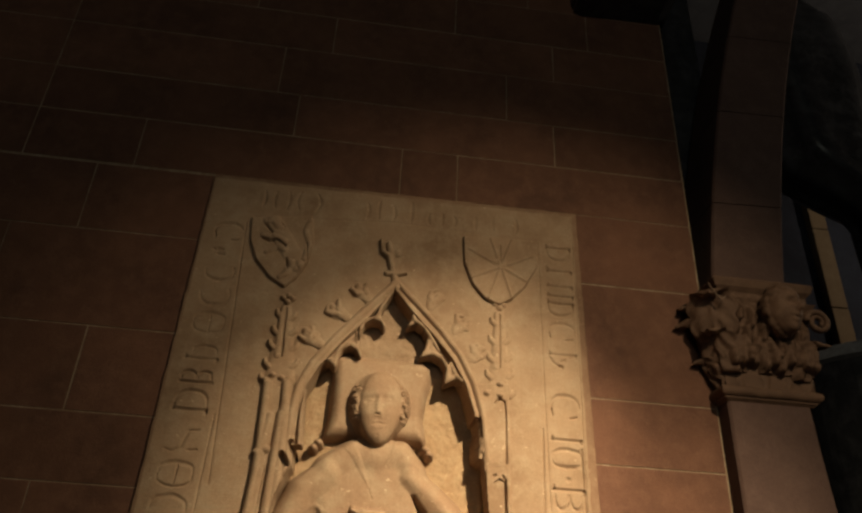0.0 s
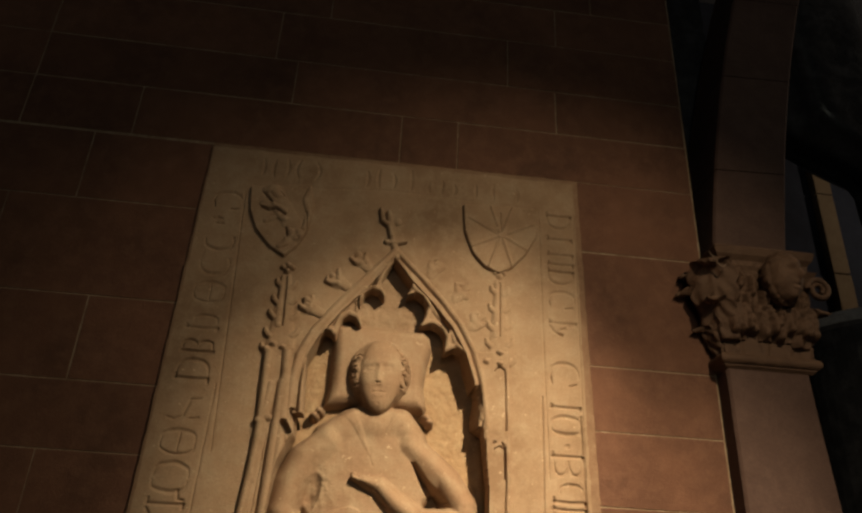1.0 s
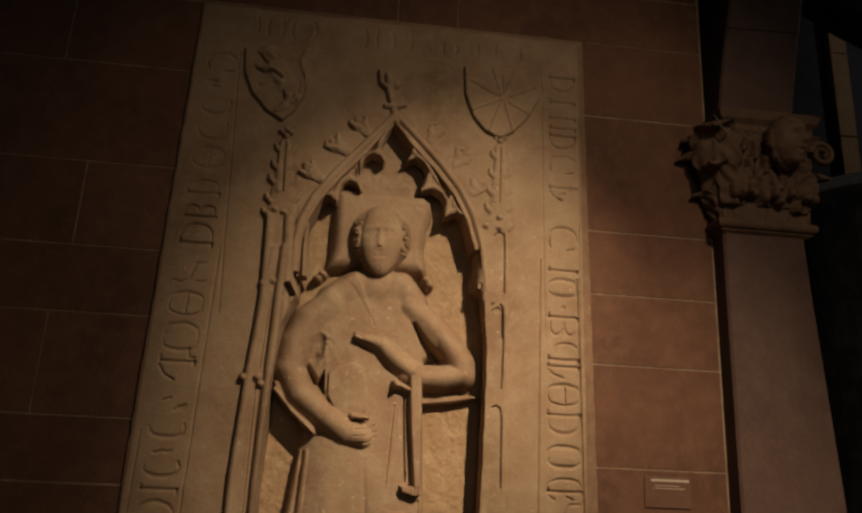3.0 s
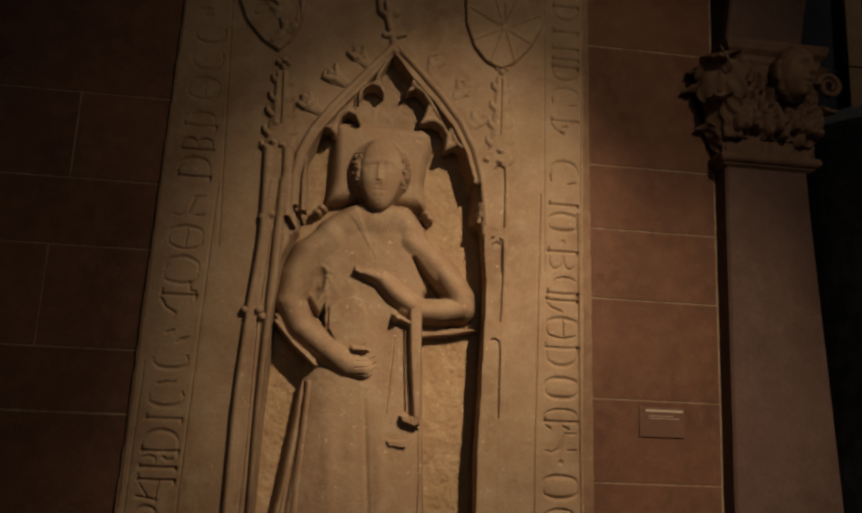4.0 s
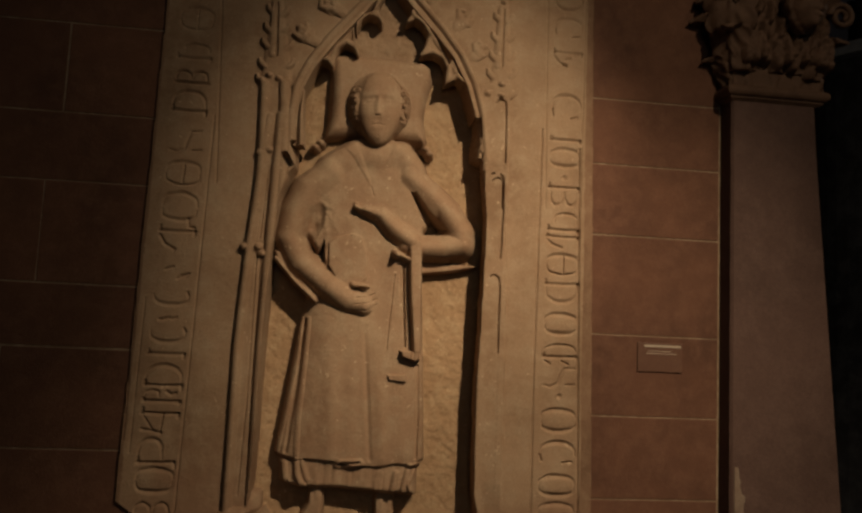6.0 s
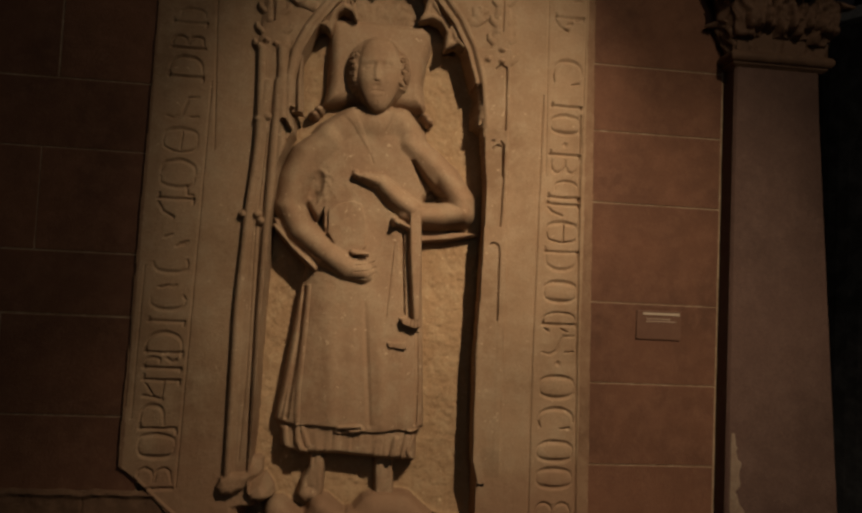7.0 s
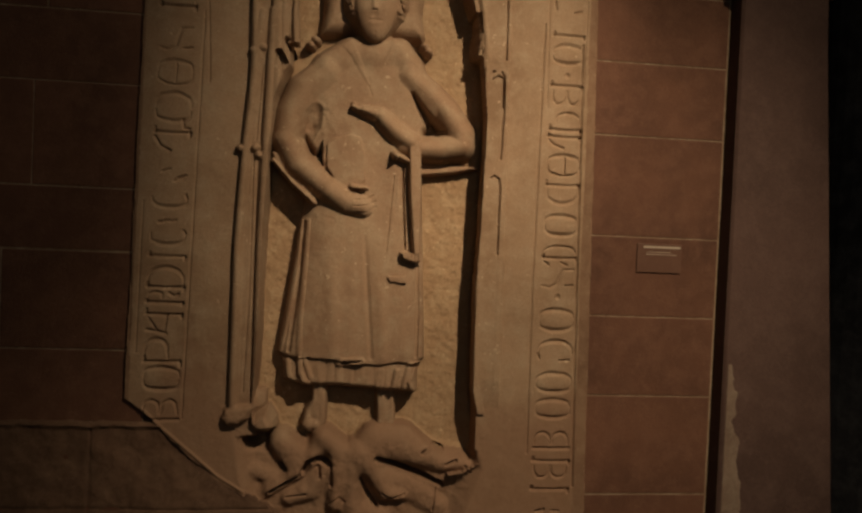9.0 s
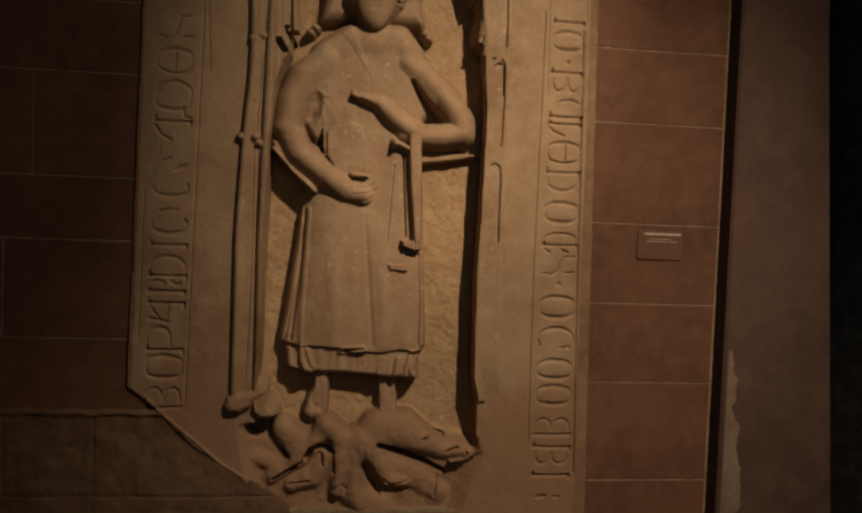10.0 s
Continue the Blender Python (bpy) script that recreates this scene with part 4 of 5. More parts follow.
e.plate([(0.023, 1.396), (0.093, 1.398), (0.096, 1.367), (0.035, 1.372)], 0.116, 0.006)
e.groove([(0.067, 1.737), (0.075, 1.605), (0.084, 1.482)], 0.007, 0.014)
e.groove([(0.04, 1.709), (0.032, 1.585), (0.025, 1.471)], 0.005, 0.004)
# shoulders and collar
e.tube([(-0.18, 2.045), (-0.112, 2.091), (-0.033, 2.09), (0.039, 2.103), (0.087, 2.056)], [0.060, 0.060, 0.06, 0.060, 0.050], 0.108, 0.040)
e.tube([(-0.045, 2.19), (-0.037, 2.083)], [0.060, 0.075], 0.106, 0.030)
for poly in ([(-0.155, 2.12), (-0.115, 2.148), (-0.095, 2.107), (-0.068, 2.048), (-0.043, 1.976), (-0.073, 2.016), (-0.108, 2.07)], [(0.041, 2.124), (0.019, 2.151), (0.013, 2.115), (-0.012, 2.053), (0.005, 2.07)]):
    win, CX, CZ = e.window(poly, 0.02)
    e.h[win] += 0.0026 * np.clip(e.inside(CX, CZ, poly) / 0.006, 0, 1)
e.groove([(-0.051, 1.986), (-0.039, 1.955)], 0.005, 0.003)
# head and hair
skull = (-0.038, 2.259)
win, HX, HZ = e.window([skull], 0.15)
q = np.hypot((HX - skull[0]) / 0.114, (HZ - skull[1]) / 0.126)
e.join(win, np.where(q < 1, 0.140 * np.sqrt(np.clip(1 - q ** 4.5, 0, 1)), -(q - 1) * 0.3), 0.003)
for pts in ([(-0.122, 2.297), (-0.126, 2.254), (-0.118, 2.212), (-0.107, 2.188)], [(0.041, 2.307), (0.051, 2.269), (0.051, 2.23), (0.042, 2.2)]):
    # wavy locks, coiled at their ends
    for k in range(7):
        t = k / 6 * (len(pts) - 1.001)
        i = int(t)
        px, pz = (pts[i][0] + (pts[i + 1][0] - pts[i][0]) * (t - i), pts[i][1] + (pts[i + 1][1] - pts[i][1]) * (t - i))
        px += 0.006 * (-1) ** k + random.uniform(-0.003, 0.003)
        e.soft([(px - 0.008, pz + 0.003), (px + 0.008, pz - 0.003)], [0.012, 0.012], [0.010, 0.010])
        e.groove(arc(px, pz, 0.014, 0.010, 40 * k, 40 * k + 200), 0.007, 0.009)
        e.groove(arc(px, pz, 0.006, 0.005, 40 * k + 90, 40 * k + 300), 0.005, 0.006)
# strands drawn back over the crown
for pts in ([(0.0, 2.347), (0.019, 2.327), (0.034, 2.3), (0.044, 2.28)], [(0.011, 2.348), (0.029, 2.328), (0.045, 2.298)], [(-0.091, 2.346), (-0.11, 2.323), (-0.119, 2.297)]):
    e.groove(pts, 0.005, 0.006)
face = (-0.038, 2.238)
win, FX, FZ = e.window([face], 0.15)
u = (FX - face[0]) / (0.069 - 0.018 * np.clip((face[1] - FZ) / 0.12, 0, 1) ** 1.5)
v = (FZ - face[1]) / 0.122
q = (np.abs(u) ** 2.2 + np.abs(v) ** 2.3) ** (1 / 2.25)
e.join(win, np.where(q < 1, 0.126 + 0.040 * np.clip(1 - q ** 2.4, 0, 1) ** 0.5, 0.126 - (q - 1) * 0.9), 0.002)
e.soft([(-0.038, 2.14)], [0.020], [0.005])
e.soft([(-0.088, 2.266), (-0.055, 2.273)], [0.010, 0.009], [0.0016, 0.0022])
e.soft([(-0.034, 2.275), (0.004, 2.273)], [0.009, 0.010], [0.0022, 0.0016])
for p in [(-0.072, 2.252), (-0.015, 2.256)]:
    e.soft([(p[0] - 0.008, p[1]), (p[0] + 0.008, p[1])], [0.012, 0.012], [-0.0048, -0.0048])
    e.soft([(p[0] - 0.006, p[1] - 0.001), (p[0] + 0.006, p[1] - 0.001)], [0.006, 0.005], [0.0028, 0.0028])
e.soft([(-0.052, 2.259)], [0.007], [-0.004])
e.soft([(-0.044, 2.267), (-0.044, 2.232), (-0.043, 2.212)], [0.008, 0.009, 0.012], [0.003, 0.006, 0.009])
e.soft([(-0.042, 2.191)], [0.009], [-0.003])
e.groove([(-0.05, 2.204), (-0.038, 2.205)], 0.006, 0.006)
e.groove([(-0.06, 2.174), (-0.042, 2.179), (-0.021, 2.177)], 0.004, 0.0035)
e.soft([(-0.053, 2.164), (-0.026, 2.167)], [0.006, 0.006], [0.002, 0.002])
e.groove([(-0.041, 2.141), (-0.038, 2.14)], 0.006, 0.003)
for p in [(-0.079, 2.205), (-0.004, 2.21)]:
    e.soft([p], [0.020], [0.003])
e.h *= np.where(e.h > 0, 0.98, 1)
e.h += np.where(e.h > 0.01, 0.0014 * rolling(e.X, e.Z, 0.06, 13) + 0.0005 * rolling(e.X, e.Z, 0.014, 14), 0)
carved("effigy", e, FACE + 0.112, EFFIGY_STONE, "worn stone effigy of a standing robed knight")

# ---- setting ----
WALL = 0.014
floor = tagged(part("floor", boxed(-6, 7, -7, 6, -0.1, 0), FLOOR_STONE), "worn grey flagstone floor", "floor", kind="structure")
def several(*boxes):
    """Boxes as one mesh."""
    bm = bmesh.new()
    for b in boxes:
        other = boxed(*b)
        me = bpy.data.meshes.new("piece")
        other.to_mesh(me)
        other.free()
        bm.from_mesh(me)
        bpy.data.meshes.remove(me)
    return bm


# the wall has a bed for the slab
wall = tagged(part("wall_back", several((-4.0, -0.70, WALL + 0.0012, 0.45, 0, 6.0), (0.655, 1.136, WALL + 0.0012, 0.45, 0, 6.0), (-0.70, 0.655, WALL + 0.0012, 0.45, 3.07, 6.0), (-0.70, 0.655, WALL + 0.0012, 0.45, 0, 0.60), (-0.70, 0.655, 0.2, 0.45, 0.60, 3.07)), MORTAR), "red sandstone ashlar wall with pale mortar joints", "wall", kind="structure")


def block(x0, x1, z0, z1):
    g = random.uniform(0.0012, 0.0030)
    bm = boxed(x0 + g, x1 - g, WALL + random.uniform(-0.0012, 0.0004), 0.1, z0 + g, z1 - g, 0.0025)
    part("stone_block", bm, RED_STONE, wall)


# courses: bottom, top, then the upright joints
LEFT_JOINTS = {0: (-2.4, -1.6, -0.95), 1: (-2.1, -1.3), 2: (-1.9, -1.12), 3: (-2.2, -1.45), 4: (-1.7, -1.04), 5: (-2.3, -1.35), 6: (-1.8, -1.007), 7: (-2.1, -1.36), 8: (-1.9, -1.14)}
L_Z = (0.0, 0.4, 0.68, 0.918, 1.138, 1.437, 1.629, 1.941, 2.155, 2.441, 2.80, 3.079)
for k, (z0, z1) in enumerate(zip(L_Z, L_Z[1:])):
    cuts = [-4.0] + [-3.3 + 0.3 * (k % 3), -2.6 + 0.2 * (k % 2)] + sorted(LEFT_JOINTS.get(k - 2, (-1.9 + 0.2 * (k % 2), -1.2))) + [-0.70]
    for x0, x1 in zip(cuts, cuts[1:]):
        if x1 - x0 > 0.05:
            block(x0, x1, z0, z1)
R_Z = (0.0, 0.36, 0.695, 1.024, 1.287, 1.55, 1.879, 2.119, 2.343, 2.783, 3.088)
for z0, z1 in zip(R_Z, R_Z[1:]):
    block(0.655, 1.132, z0, z1)
block(-0.70, 0.655, 0.0, 0.3), block(-0.70, 0.0, 0.3, 0.59), block(0.0, 0.655, 0.3, 0.59)
UPPER = (
    (3.085, 3.306, (-4.0, -3.1, -2.2, -1.41, -1.015, -0.027, 0.194, 1.132)),
    (3.306, 3.518, (-4.0, -3.4, -2.5, -1.9, -1.41, -0.458, 0.593, 1.132)),
    (3.518, 3.765, (-4.0, -3.0, -2.1, -1.41, -0.548, 0.395, 1.132)),
    (3.765, 3.975, (-4.0, -3.3, -2.4, -1.41, -0.355, 0.606, 1.132)),
    (3.975, 4.20, (-4.0, -2.9, -2.0, -1.41, -0.7, 0.165, 0.772, 1.132)),
    (4.20, 4.45, (-4.0, -3.2, -2.2, -1.2, -0.3, 0.5, 1.132)),
    (4.45, 4.75, (-4.0, -3.0, -1.9, -1.0, 0.1, 1.132)),
)
for z0, z1, cuts in UPPER:
    for x0, x1 in zip(cuts, cuts[1:]):
        block(x0, x1, z0, z1)
block(-0.70, 0.655, 3.072, 3.0845)

# rough mortared footing beside and under the broken corner
g = Carving(-1.9, -0.20, 0.0, 0.95, 0.005, 0.0)
g.h += 0.009 * rolling(g.X, g.Z, 0.16, 51) + 0.004 * rolling(g.X, g.Z, 0.04, 52)
top = 0.921 + 0.006 * rolling(g.X, g.Z, 0.05, 53)
g.h += 0.010 * np.clip(1 - np.abs(g.Z - top + 0.012) / 0.012, 0, 1)
g.h -= np.clip((g.Z - top) / 0.008, 0, 1) * 0.06
for x in (-1.55, -1.12, -0.86):
    g.groove([(x, 0.0), (x + 0.01, 0.9)], 0.010, 0.0035)
g.groove([(-1.9, 0.655), (-0.2, 0.650)], 0.010, 0.004)
g.h -= np.where((g.X > -0.75) & (g.inside(g.X, g.Z, broken) < -0.015), 0.3, 0)
part("footing", g.mesh("footing", 0.006), FOOTING_STONE, wall, "rough mortared stone footing with a chipped upper edge")

# pilaster: shaft, ring, carved capital
pil = empty("pilaster", "weathered red sandstone pilaster with a carved leafy capital", "pilaster", (1.3, 0.1, 0))
bm = bmesh.new()
ring = []
PROFILE = ((1.137, 0.2), (1.137, -0.052), (1.145, -0.060), (0, -0.060), (0.006, -0.052), (0.006, 0.2))
for z in np.linspace(0, 2.36, 14):
    right = 1.431 + max(0, 2.3 - z) * 0.066
    ring.append([bm.verts.new(((x if x > 1 else right + x), y, z)) for x, y in PROFILE])
for a, b in zip(ring, ring[1:]):
    for k in range(len(a)):
        j = (k + 1) % len(a)
        bm.faces.new((a[k], a[j], b[j], b[k]))
under(part("shaft", bm, GREY_RED), pil)


def square_ring(x0, x1, y0, profile):
    """A moulding run round three sides, from (out, z) pairs."""
    bm = bmesh.new()
    rows_ = []
    for out, z in profile:
        rows_.append([bm.verts.new(v) for v in ((x0 - out, 0.2, z), (x0 - out, y0 - out, z), (x1 + out, y0 - out, z), (x1 + out, 0.2, z))])
    for a, b in zip(rows_, rows_[1:]):
        for k in range(3):
            bm.faces.new((a[k], a[k + 1], b[k + 1], b[k]))
    bm.faces.new(rows_[0][::-1]), bm.faces.new(rows_[-1])
    return bm


under(part("neck_ring", square_ring(1.137, 1.447, -0.06, [(0, 2.35), (0.012, 2.36)] + [(0.012 + 0.016 * math.sin(a), 2.383 - 0.018 * math.cos(a)) for a in np.linspace(0, math.pi, 8)] + [(0.006, 2.405)]), CARVED_RED), pil)
cap = under(part("bell", square_ring(1.14, 1.44, -0.06, [(0.0, 2.40), (0.0, 2.5), (0.012, 2.6), (0.035, 2.68), (0.06, 2.72)]), CARVED_RED), pil)
under(part("abacus", square_ring(1.185, 1.43, -0.06, [(0.02, 2.715), (0.045, 2.728), (0.045, 2.748), (0.06, 2.765), (0.068, 2.79), (0.06, 2.80)]), CARVED_RED), pil)


CAP = -0.06


def acanthus(at, width, height, curl, turn, lean=0.0, seed=0.0, label=""):
    """A lobed leaf that rises along the bell and curls over at its tip; turn: its facing about the upright."""
    bm = bmesh.new()
    n_u, n_v = 29, 26
    face, back = [], []
    for i in range(n_v):
        v = i / (n_v - 1)
        for rows_, thick in ((face, 0.0), (back, 0.030)):
            line = []
            for j in range(n_u):
                u = 2 * j / (n_u - 1) - 1
                lobes_ = 0.80 + 0.20 * abs(math.sin(3.3 * math.pi * v + 0.4 * seed + 0.6 * abs(u)))
                half = width / 2 * (0.45 + 0.75 * math.sin(math.pi * min(1, 0.15 + 0.85 * v)) ** 0.8) * lobes_ * (1 if v < 0.9 else 1 - 3.5 * (v - 0.9))
                bend = max(0.0, v - 0.55) / 0.45
                out = 0.014 + 0.040 * math.sin(1.6 * v) + 0.75 * curl * bend ** 1.3
                up = height * (v - 0.42 * bend ** 2.2)
                vein = 0.007 * math.exp(-(u / 0.10) ** 2) - 0.008 * abs(math.sin(2.6 * math.pi * (abs(u) * 0.55 + v * 1.25) + seed)) - 0.016 * u * u
                worn = 0.010 * noise.noise(Vector((u * 2.2 + seed * 5, v * 4.0, seed)))
                y = -(out + vein + worn - thick)
                x = u * half + lean * v * width
                line.append(bm.verts.new((at[0] + x * math.cos(turn) - y * math.sin(turn), at[1] + x * math.sin(turn) + y * math.cos(turn), at[2] + up)))
            rows_.append(line)
    for grid_, flip in ((face, False), (back, True)):
        for p, q in zip(grid_, grid_[1:]):
            for j in range(n_u - 1):
                f_ = (p[j], p[j + 1], q[j + 1], q[j])
                bm.faces.new(f_[::-1] if flip else f_).smooth = True
    rim = face[0] + [row[-1] for row in face[1:]] + face[-1][-2::-1] + [row[0] for row in face[-2:0:-1]]
    rim_b = back[0] + [row[-1] for row in back[1:]] + back[-1][-2::-1] + [row[0] for row in back[-2:0:-1]]
    for k in range(len(rim)):
        j = (k + 1) % len(rim)
        bm.faces.new((rim[k], rim_b[k], rim_b[j], rim[j]))
    return under(part("leaf", bm, CARVED_RED, None, label), pil)


# worn leaves over the bell, their tips curled over
bell = Carving(1.13, 1.47, 2.40, 2.74, 0.003, 0.0)
bell.h += 0.012 + 0.05 * np.clip((bell.Z - 2.47) / 0.22, 0, 1) ** 1.3
for x_, wide in ((1.195, 0.050), (1.285, 0.055), (1.375, 0.052), (1.445, 0.035)):
    bell.tube([(x_, 2.41), (x_ + 0.004, 2.46), (x_, 2.53)], [0.020, 0.026, 0.034], 0.030, 0.016)
    for k in (-1, 0, 1):
        tip = (x_ + k * wide * random.uniform(0.5, 0.75), 2.495 - random.uniform(0, 0.022))
        bell.tube([(x_ + k * wide * 0.3, 2.57), (tip[0], tip[1] + 0.03), tip], [0.018, 0.024, 0.015 + random.uniform(0, 0.006)], random.uniform(0.058, 0.078), 0.020, base=0.01)
        bell.groove([(tip[0] + 0.008, tip[1] + 0.05), (tip[0] + 0.004, tip[1] + 0.012)], 0.008, 0.006)
for x_, z_ in ((1.165, 2.60), (1.225, 2.575), (1.245, 2.645), (1.285, 2.60), (1.41, 2.575), (1.43, 2.615), (1.385, 2.555), (1.335, 2.54), (1.20, 2.67)):
    bell.tube([(x_, z_ + 0.035), (x_ + 0.008, z_), (x_ - 0.004, z_ - 0.030)], [0.016, 0.022, 0.016], 0.072 + 0.12 * max(0, z_ - 2.56), 0.014, base=0.01)
    bell.groove([(x_ + 0.006, z_ + 0.03), (x_ + 0.002, z_ - 0.025)], 0.008, 0.010)
bell.h += 0.010 * rolling(bell.X, bell.Z, 0.05, 81) + 0.006 * rolling(bell.X, bell.Z, 0.022, 82)
bell.h = np.where((bell.Z < 2.455), bell.h * 0.55, bell.h)
under(part("leaf_band", bell.mesh("leaf_band", CAP + 0.012), CARVED_RED, None, "worn leaves with curled tips round the bell"), pil)
for k in range(2):
    acanthus((1.137, CAP + 0.05 + 0.085 * k, 2.405), 0.090, 0.150, 0.040, -math.pi / 2, 0.0, 7.3 + k)
acanthus((1.125, CAP + 0.05, 2.47), 0.150, 0.270, 0.085, -math.pi / 2, 0.0, 15.2)
acanthus((1.115, CAP + 0.06, 2.56), 0.140, 0.230, 0.060, -1.2, 0.0, 19.4)
acanthus((1.140, CAP, 2.45), 0.115, 0.205, 0.070, -0.75, 0.0, 17.7)
acanthus((1.120, CAP - 0.020, 2.560), 0.150, 0.245, 0.062, -0.55, 0.0, 21.1, "large curled corner leaf")
acanthus((1.440, CAP, 2.44), 0.110, 0.195, 0.060, 0.75, 0.0, 24.4)
acanthus((1.447, CAP + 0.06, 2.42), 0.100, 0.160, 0.045, math.pi / 2, 0.0, 26.9)


def bent_rod(name, path, radii, mat, label=""):
    """A round rod along points in an upright plane."""
    bm = bmesh.new()
    rings_ = []
    for k, ((x, y, z), tr) in enumerate(zip(path, radii)):
        p0, p1 = path[max(0, k - 1)], path[min(len(path) - 1, k + 1)]
        dx, dz = p1[0] - p0[0], p1[2] - p0[2]
        d_ = math.hypot(dx, dz) + 1e-9
        rings_.append([bm.verts.new((x - dz / d_ * tr * math.cos(b), y + 1.4 * tr * math.sin(b), z + dx / d_ * tr * math.cos(b))) for b in (2 * math.pi * j / 10 for j in range(10))])
    for a, b in zip(rings_, rings_[1:]):
        for j in range(10):
            bm.faces.new((a[j], a[(j + 1) % 10], b[(j + 1) % 10], b[j])).smooth = True
    bm.faces.new(rings_[0][::-1]), bm.faces.new(rings_[-1])
    return under(part(name, bm, mat, None, label), pil)


# highlight on the rim of the corner leaf, put in as a pale rod
rim_path = [(1.075 + 0.058 * t, CAP - 0.100 - 0.004 * math.sin(9 * t), 2.742 - 0.055 * math.sin(2.1 * t) - 0.004 * math.sin(11 * t)) for t in (k / 16 for k in range(17))]
bent_rod("leaf_edge", rim_path, [0.0015 + 0.0020 * math.sin(math.pi * k / 16) for k in range(17)], LIME_AND_HIGHLIGHT, "pale rod for the highlight along the leaf edge")
# scroll at the corner
turns = [(k / 48, k / 48 * 3.4 * math.pi) for k in range(49)]
bent_rod("scroll", [(1.495 - (0.044 - 0.032 * t) * math.cos(a), CAP - 0.055, 2.652 + (0.044 - 0.032 * t) * math.sin(a)) for t, a in turns], [0.012 - 0.005 * t for t, a in turns], CARVED_RED)
# carved head between the leaves, turned towards the arch
bm = bmesh.new()
bmesh.ops.create_icosphere(bm, subdivisions=5, radius=1)
for v in bm.verts:
    d = v.co.copy()
    ahead, side, z = 0.30 * d.x - 0.954 * d.y, 0.954 * d.x + 0.30 * d.y, d.z
    bump_at = lambda h, s0, z0, ws, wz: h * math.exp(-((side - s0) / ws) ** 2 - ((z - z0) / wz) ** 2)
    r = 1.0 + 0.03 * noise.noise(d * 3)
    if ahead > 0:
        r += bump_at(0.36, 0, -0.14, 0.13, 0.13) + bump_at(0.20, 0, 0.08, 0.10, 0.20) + bump_at(0.16, 0, 0.36, 0.5, 0.10)
        r -= bump_at(0.20, -0.30, 0.16, 0.20, 0.12) + bump_at(0.20, 0.30, 0.16, 0.20, 0.12)
        r += bump_at(0.13, 0, -0.40, 0.22, 0.07) - bump_at(0.09, 0, -0.47, 0.25, 0.025) + bump_at(0.12, 0, -0.56, 0.20, 0.06) + bump_at(0.16, 0, -0.80, 0.25, 0.14)
    if z > 0.46 or ahead < 0.05:
        r += 0.09 + 0.035 * math.sin(16 * z + 9 * side + 4 * noise.noise(d * 2)) + 0.05 * noise.noise(d * 5)
    v.co = Vector((d.x * 0.066, d.y * 0.070, d.z * 0.090)) * r + Vector((1.345, CAP - 0.082, 2.668))
for fc in bm.faces:
    fc.smooth = True
under(part("mask", bm, CARVED_RED, None, "small carved stone head among the leaves"), pil)

# arch that springs from the capital, in cut stones
arch = empty("arch", "plain red sandstone arch rising from the capital", "arch", (1.3, 0, 2.8))
INTRADOS = 0.31
curve = lambda z: 1.165 + 0.128 * (z - 2.8) + 0.058 * (z - 2.8) ** 2
zs_ = [2.80, 3.19, 3.68, 4.15, 4.6, 5.1, 5.6]
for z0, z1 in zip(zs_, zs_[1:]):
    bm = bmesh.new()
    rows_ = []
    for z in np.linspace(z0 + 0.002, z1 - 0.002, 6):
        x = curve(z)
        w = INTRADOS - 0.02 + 0.02 * (z - 2.8)
        rows_.append([bm.verts.new(v) for v in ((x, 0.25, z), (x, -0.022, z), (x + 0.008, -0.03, z), (x + w - 0.008, -0.03, z + 0.01), (x + w, -0.022, z + 0.01), (x + w, 0.25, z + 0.01))])
    for a, b in zip(rows_, rows_[1:]):
        for k in range(6):
            bm.faces.new((a[k], a[(k + 1) % 6], b[(k + 1) % 6], b[k]))
    bm.faces.new(rows_[0][::-1]), bm.faces.new(rows_[-1])
    under(part("voussoir", bm, GREY_RED), arch)

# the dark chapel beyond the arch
tagged(part("wall_chapel", boxed(1.0, 6.0, 1.668, 1.8, 0, 6.0), GLOOM_PLASTER), "plastered chapel wall beyond the arch, its blue gloom put into the colour", "wall", kind="structure")
# near-black colour stands in for the shade of the recess on these two walls
tagged(part("wall_return", boxed(1.136, 1.2, 0.46, 1.66, 0, 6.0), DARK_STONE_AND_SHADE), "return wall behind the pilaster, its shade put into the stone colour", "wall", kind="structure")
tagged(part("wall_recess", boxed(1.136, 1.46, 0.28, 0.45, 2.81, 6.0), DARK_STONE_AND_SHADE), "recessed wall beside the arch, its shade put into the stone colour", "wall", kind="structure")
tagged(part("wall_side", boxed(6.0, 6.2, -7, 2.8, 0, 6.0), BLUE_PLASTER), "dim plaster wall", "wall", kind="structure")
tagged(part("wall_west", boxed(-4.2, -4.0, -7, 0.5, 0, 6.0), RED_STONE), "dim red sandstone wall", "wall", kind="structure")
# unseen wall, left open where the added fill lamp stands
tagged(part("wall_front", several((-4.2, -0.9, -7.2, -7.01, 0, 6.0), (0.9, 6.2, -7.2, -7.01, 0, 6.0), (-0.9, 0.9, -7.2, -7.01, 0, 2.2), (-0.9, 0.9, -7.2, -7.01, 4.8, 6.0)), BLUE_PLASTER), "dim plaster wall behind the visitor", "wall", kind="structure")
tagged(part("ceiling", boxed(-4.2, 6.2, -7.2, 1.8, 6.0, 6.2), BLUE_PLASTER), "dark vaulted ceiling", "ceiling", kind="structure")
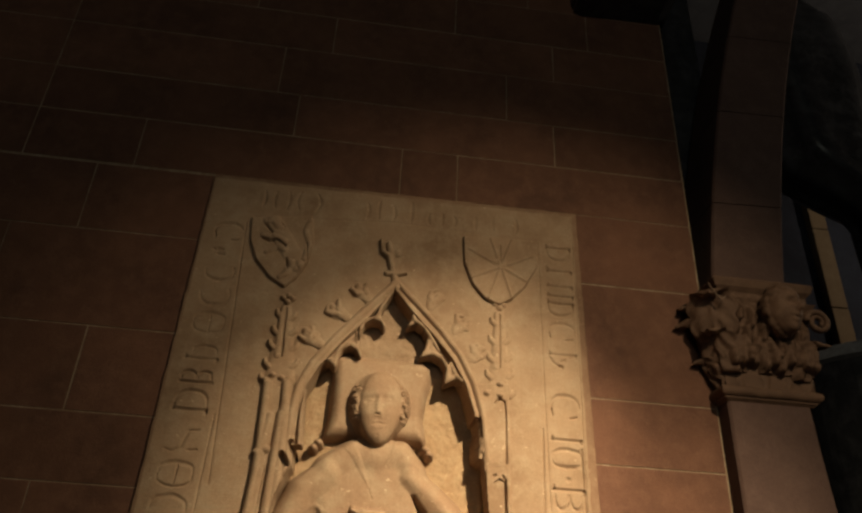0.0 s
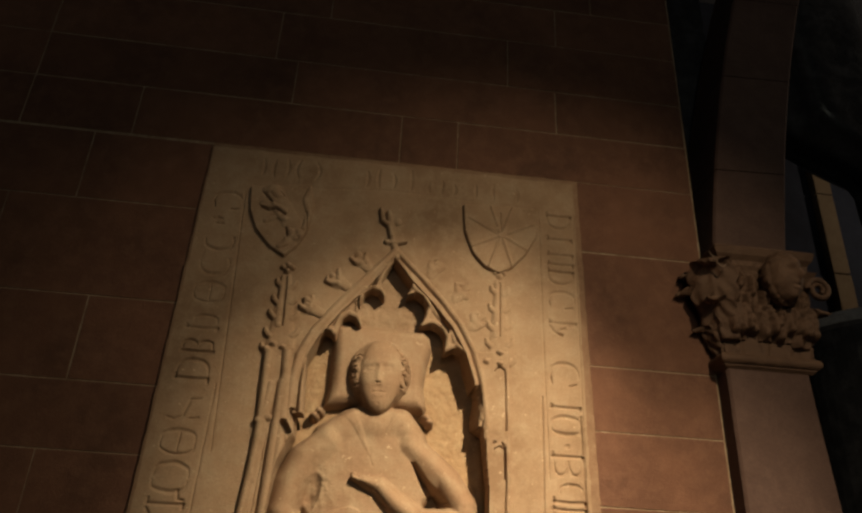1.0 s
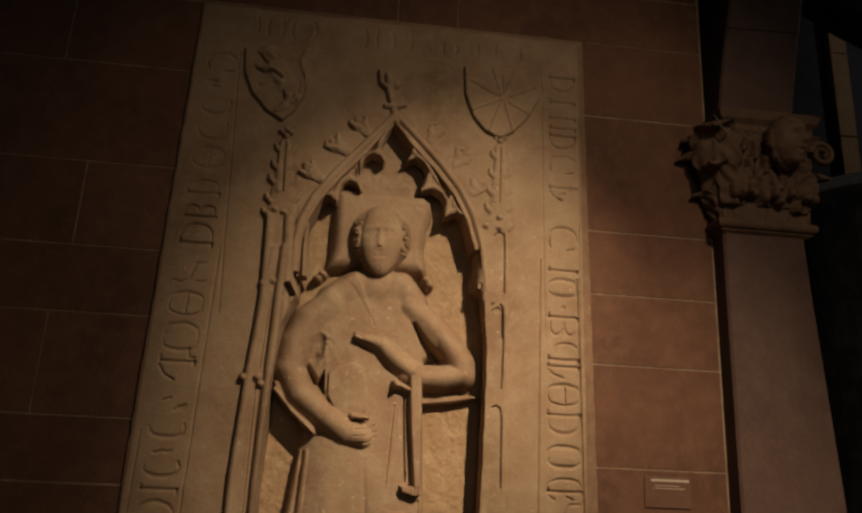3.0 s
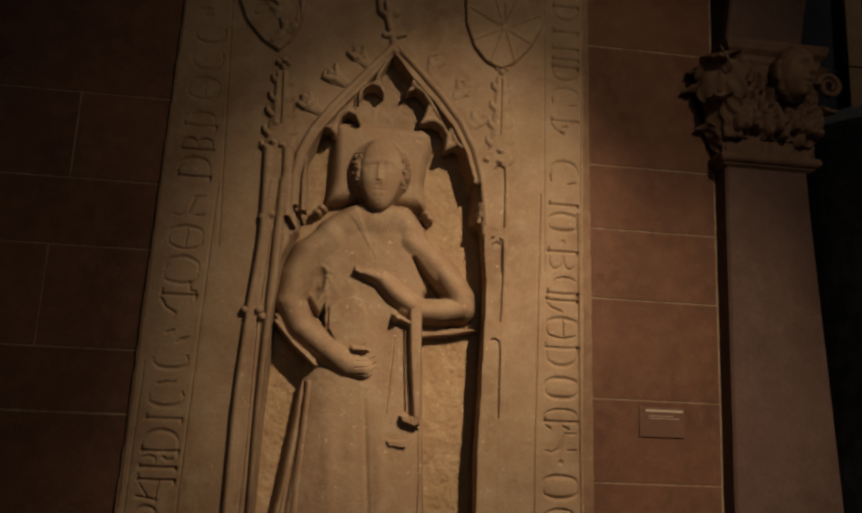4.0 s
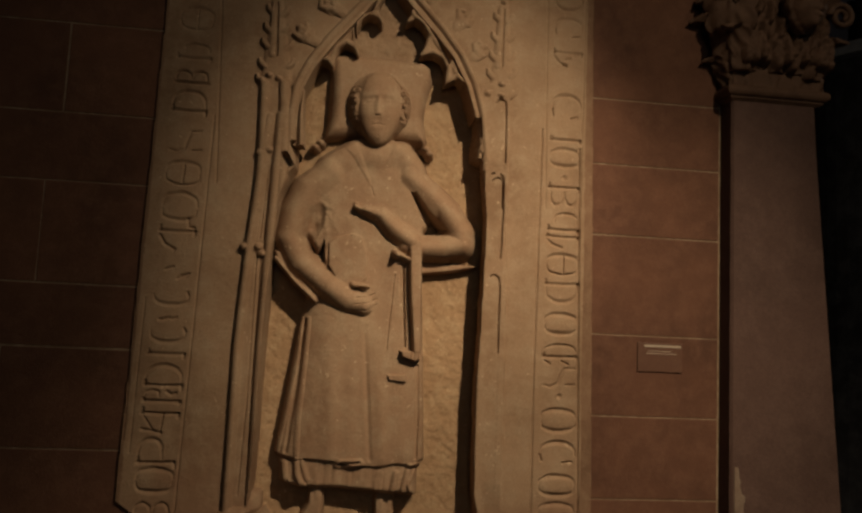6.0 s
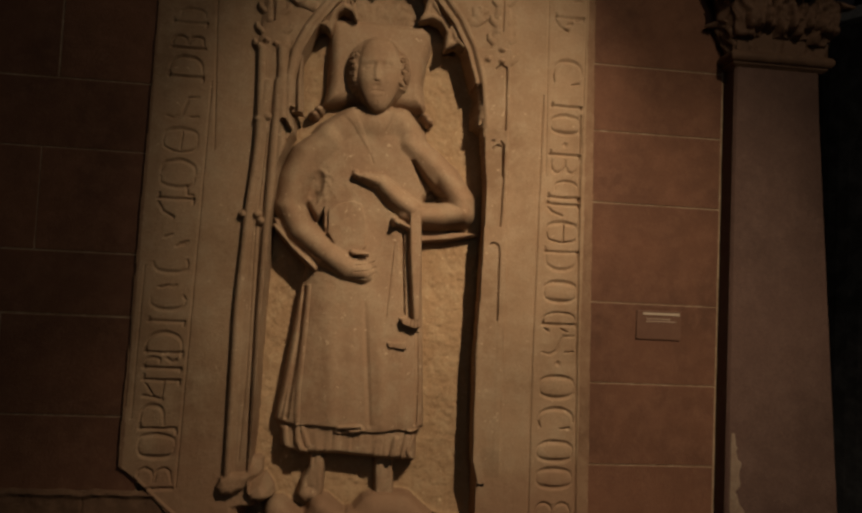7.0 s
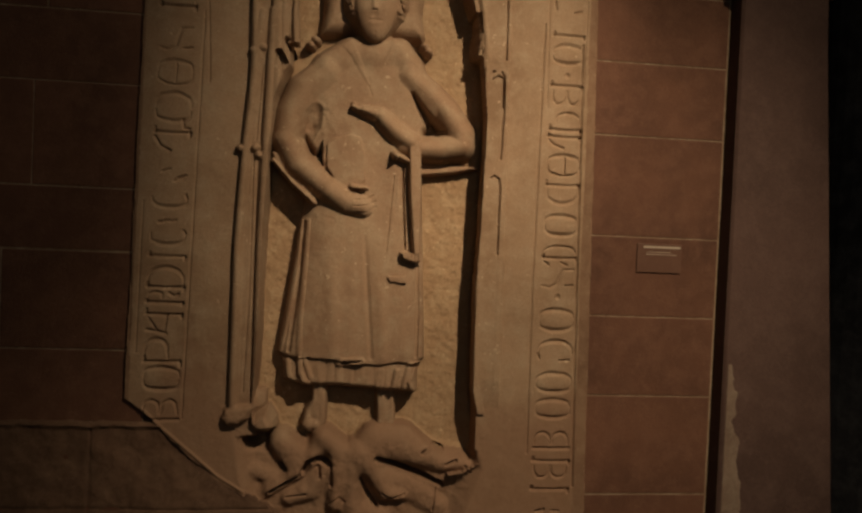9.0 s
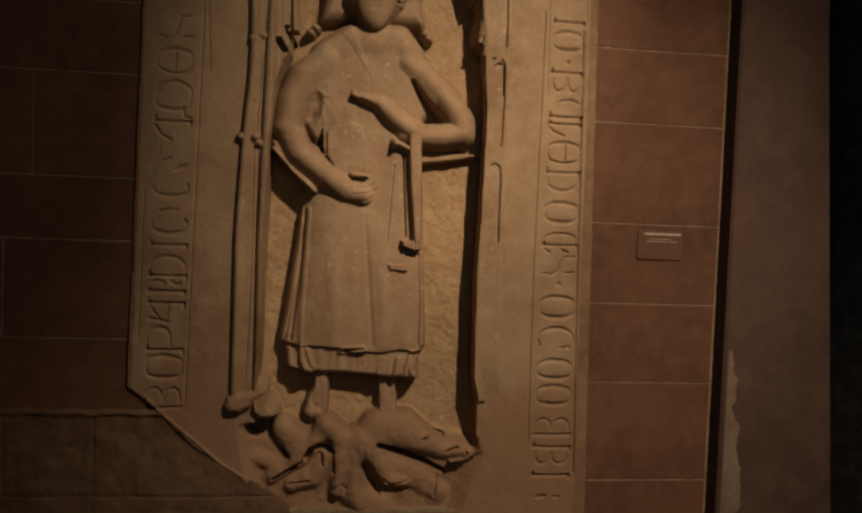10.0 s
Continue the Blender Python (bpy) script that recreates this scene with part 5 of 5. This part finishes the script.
# plain block added for the dark mass high beside the arch
tagged(part("corbel", boxed(0.70, 1.16, -0.35, 0.3, 4.20, 4.6, 0.05, 0.03), DARK_STONE_AND_SHADE), "plain dark block standing in for a dark mass beside the arch", "corbel")

# stone strip of a far pier
pier = empty("pier", "pale sandstone pier edge with thin joints", "pier", (2.9, 1.6, 0))
for z0, z1 in zip((0, 1.1, 2.0, 2.75, 3.2, 3.67, 4.27), (1.1, 2.0, 2.75, 3.2, 3.67, 4.27, 4.52)):
    under(part("stone_block", boxed(2.893, 3.01, 1.6, 1.664, z0 + 0.004, z1 - 0.004, 0.006), PIER_STONE), pier)

# dark column with its pale rim, carrying a dark draped statue
column = empty("column", "black marble column drum with a pale carved rim", "column", (2.1, 0.5, 0))
under(part("shaft", lathe([(0.36, 0), (0.36, 0.2), (0.30, 0.26), (0.285, 1.4), (0.28, 2.645), (0.30, 2.715)], 40, (2.12, 0.5, 0)), DARK_STONE_AND_SHADE), column)
under(part("rim", lathe([(0.30, 2.715), (0.33, 2.725), (0.335, 2.755), (0.325, 2.775), (0.30, 2.785)], 40, (2.12, 0.5, 0)), PALE_RIM, None, "pale weathered stone rim"), column)
bm = bmesh.new()
rows_ = []
for k in range(40):
    z = 2.785 + k * 0.062
    r = 0.26 - 0.05 * math.sin(k / 39 * 3.0) + 0.06 * math.exp(-((k - 28) / 5) ** 2)
    r *= 1 if k < 34 else max(0.25, 1 - (k - 33) * 0.13)
    # above 3.60 the body widens and shifts towards the arch side
    swell = min(1.0, max(0.0, (z - 3.60) / 0.30))
    swell = swell * swell * (3 - 2 * swell)
    r += 0.07 * swell
    rows_.append([bm.verts.new((2.62 - 0.33 * swell + (r + 0.025 * math.sin(7 * a + k * 0.16)) * math.cos(a) - 0.004 * k, 0.55 + (r + 0.02 * math.sin(5 * a)) * 0.8 * math.sin(a), z)) for a in (2 * math.pi * j / 48 for j in range(48))])
for a, b in zip(rows_, rows_[1:]):
    for j in range(48):
        fc = bm.faces.new((a[j], a[(j + 1) % 48], b[(j + 1) % 48], b[j]))
        fc.smooth = True
bm.faces.new(rows_[0][::-1]), bm.faces.new(rows_[-1])
tagged(part("statue", bm, DARK_STONE_AND_SHADE), "dark draped stone statue standing on the black column", "statue")

# small printed label on the wall
sign = empty("wall_label", "thin framed label with one bright line on the red wall", "label", (0.93, WALL, 1.47))
under(part("card", boxed(0.850, 1.004, WALL - 0.006, WALL + 0.02, 1.435, 1.530, 0.002), PAPER), sign)
under(part("text_bar", boxed(0.872, 0.998, WALL - 0.0075, WALL - 0.004, 1.516, 1.523), INK), sign)
under(part("text_bar", boxed(0.885, 0.965, WALL - 0.0068, WALL - 0.004, 1.502, 1.504), INK), sign)
under(part("text_bar", boxed(0.880, 0.985, WALL - 0.0068, WALL - 0.004, 1.494, 1.496), INK), sign)

# pale lime wash left on the foot of the pilaster
lw = Carving(1.15, 1.24, 0.2, 1.15, 0.004, -0.01)
edge = 0.055 + 0.03 * rolling(lw.X * 0 + 0.3, lw.Z, 0.16, 71) + 0.012 * rolling(lw.X, lw.Z, 0.03, 72) - 0.05 * np.clip((lw.Z - 0.85) / 0.3, 0, 1)
lw.h = np.clip((edge - (lw.X - 1.152)) / 0.01, -1, 1) * 0.0025 + 0.0008 * rolling(lw.X, lw.Z, 0.012, 73)
under(part("lime_wash", lw.mesh("lime_wash", -0.0595, 0.0), LIME_AND_HIGHLIGHT, None, "flaking pale lime wash"), pil)
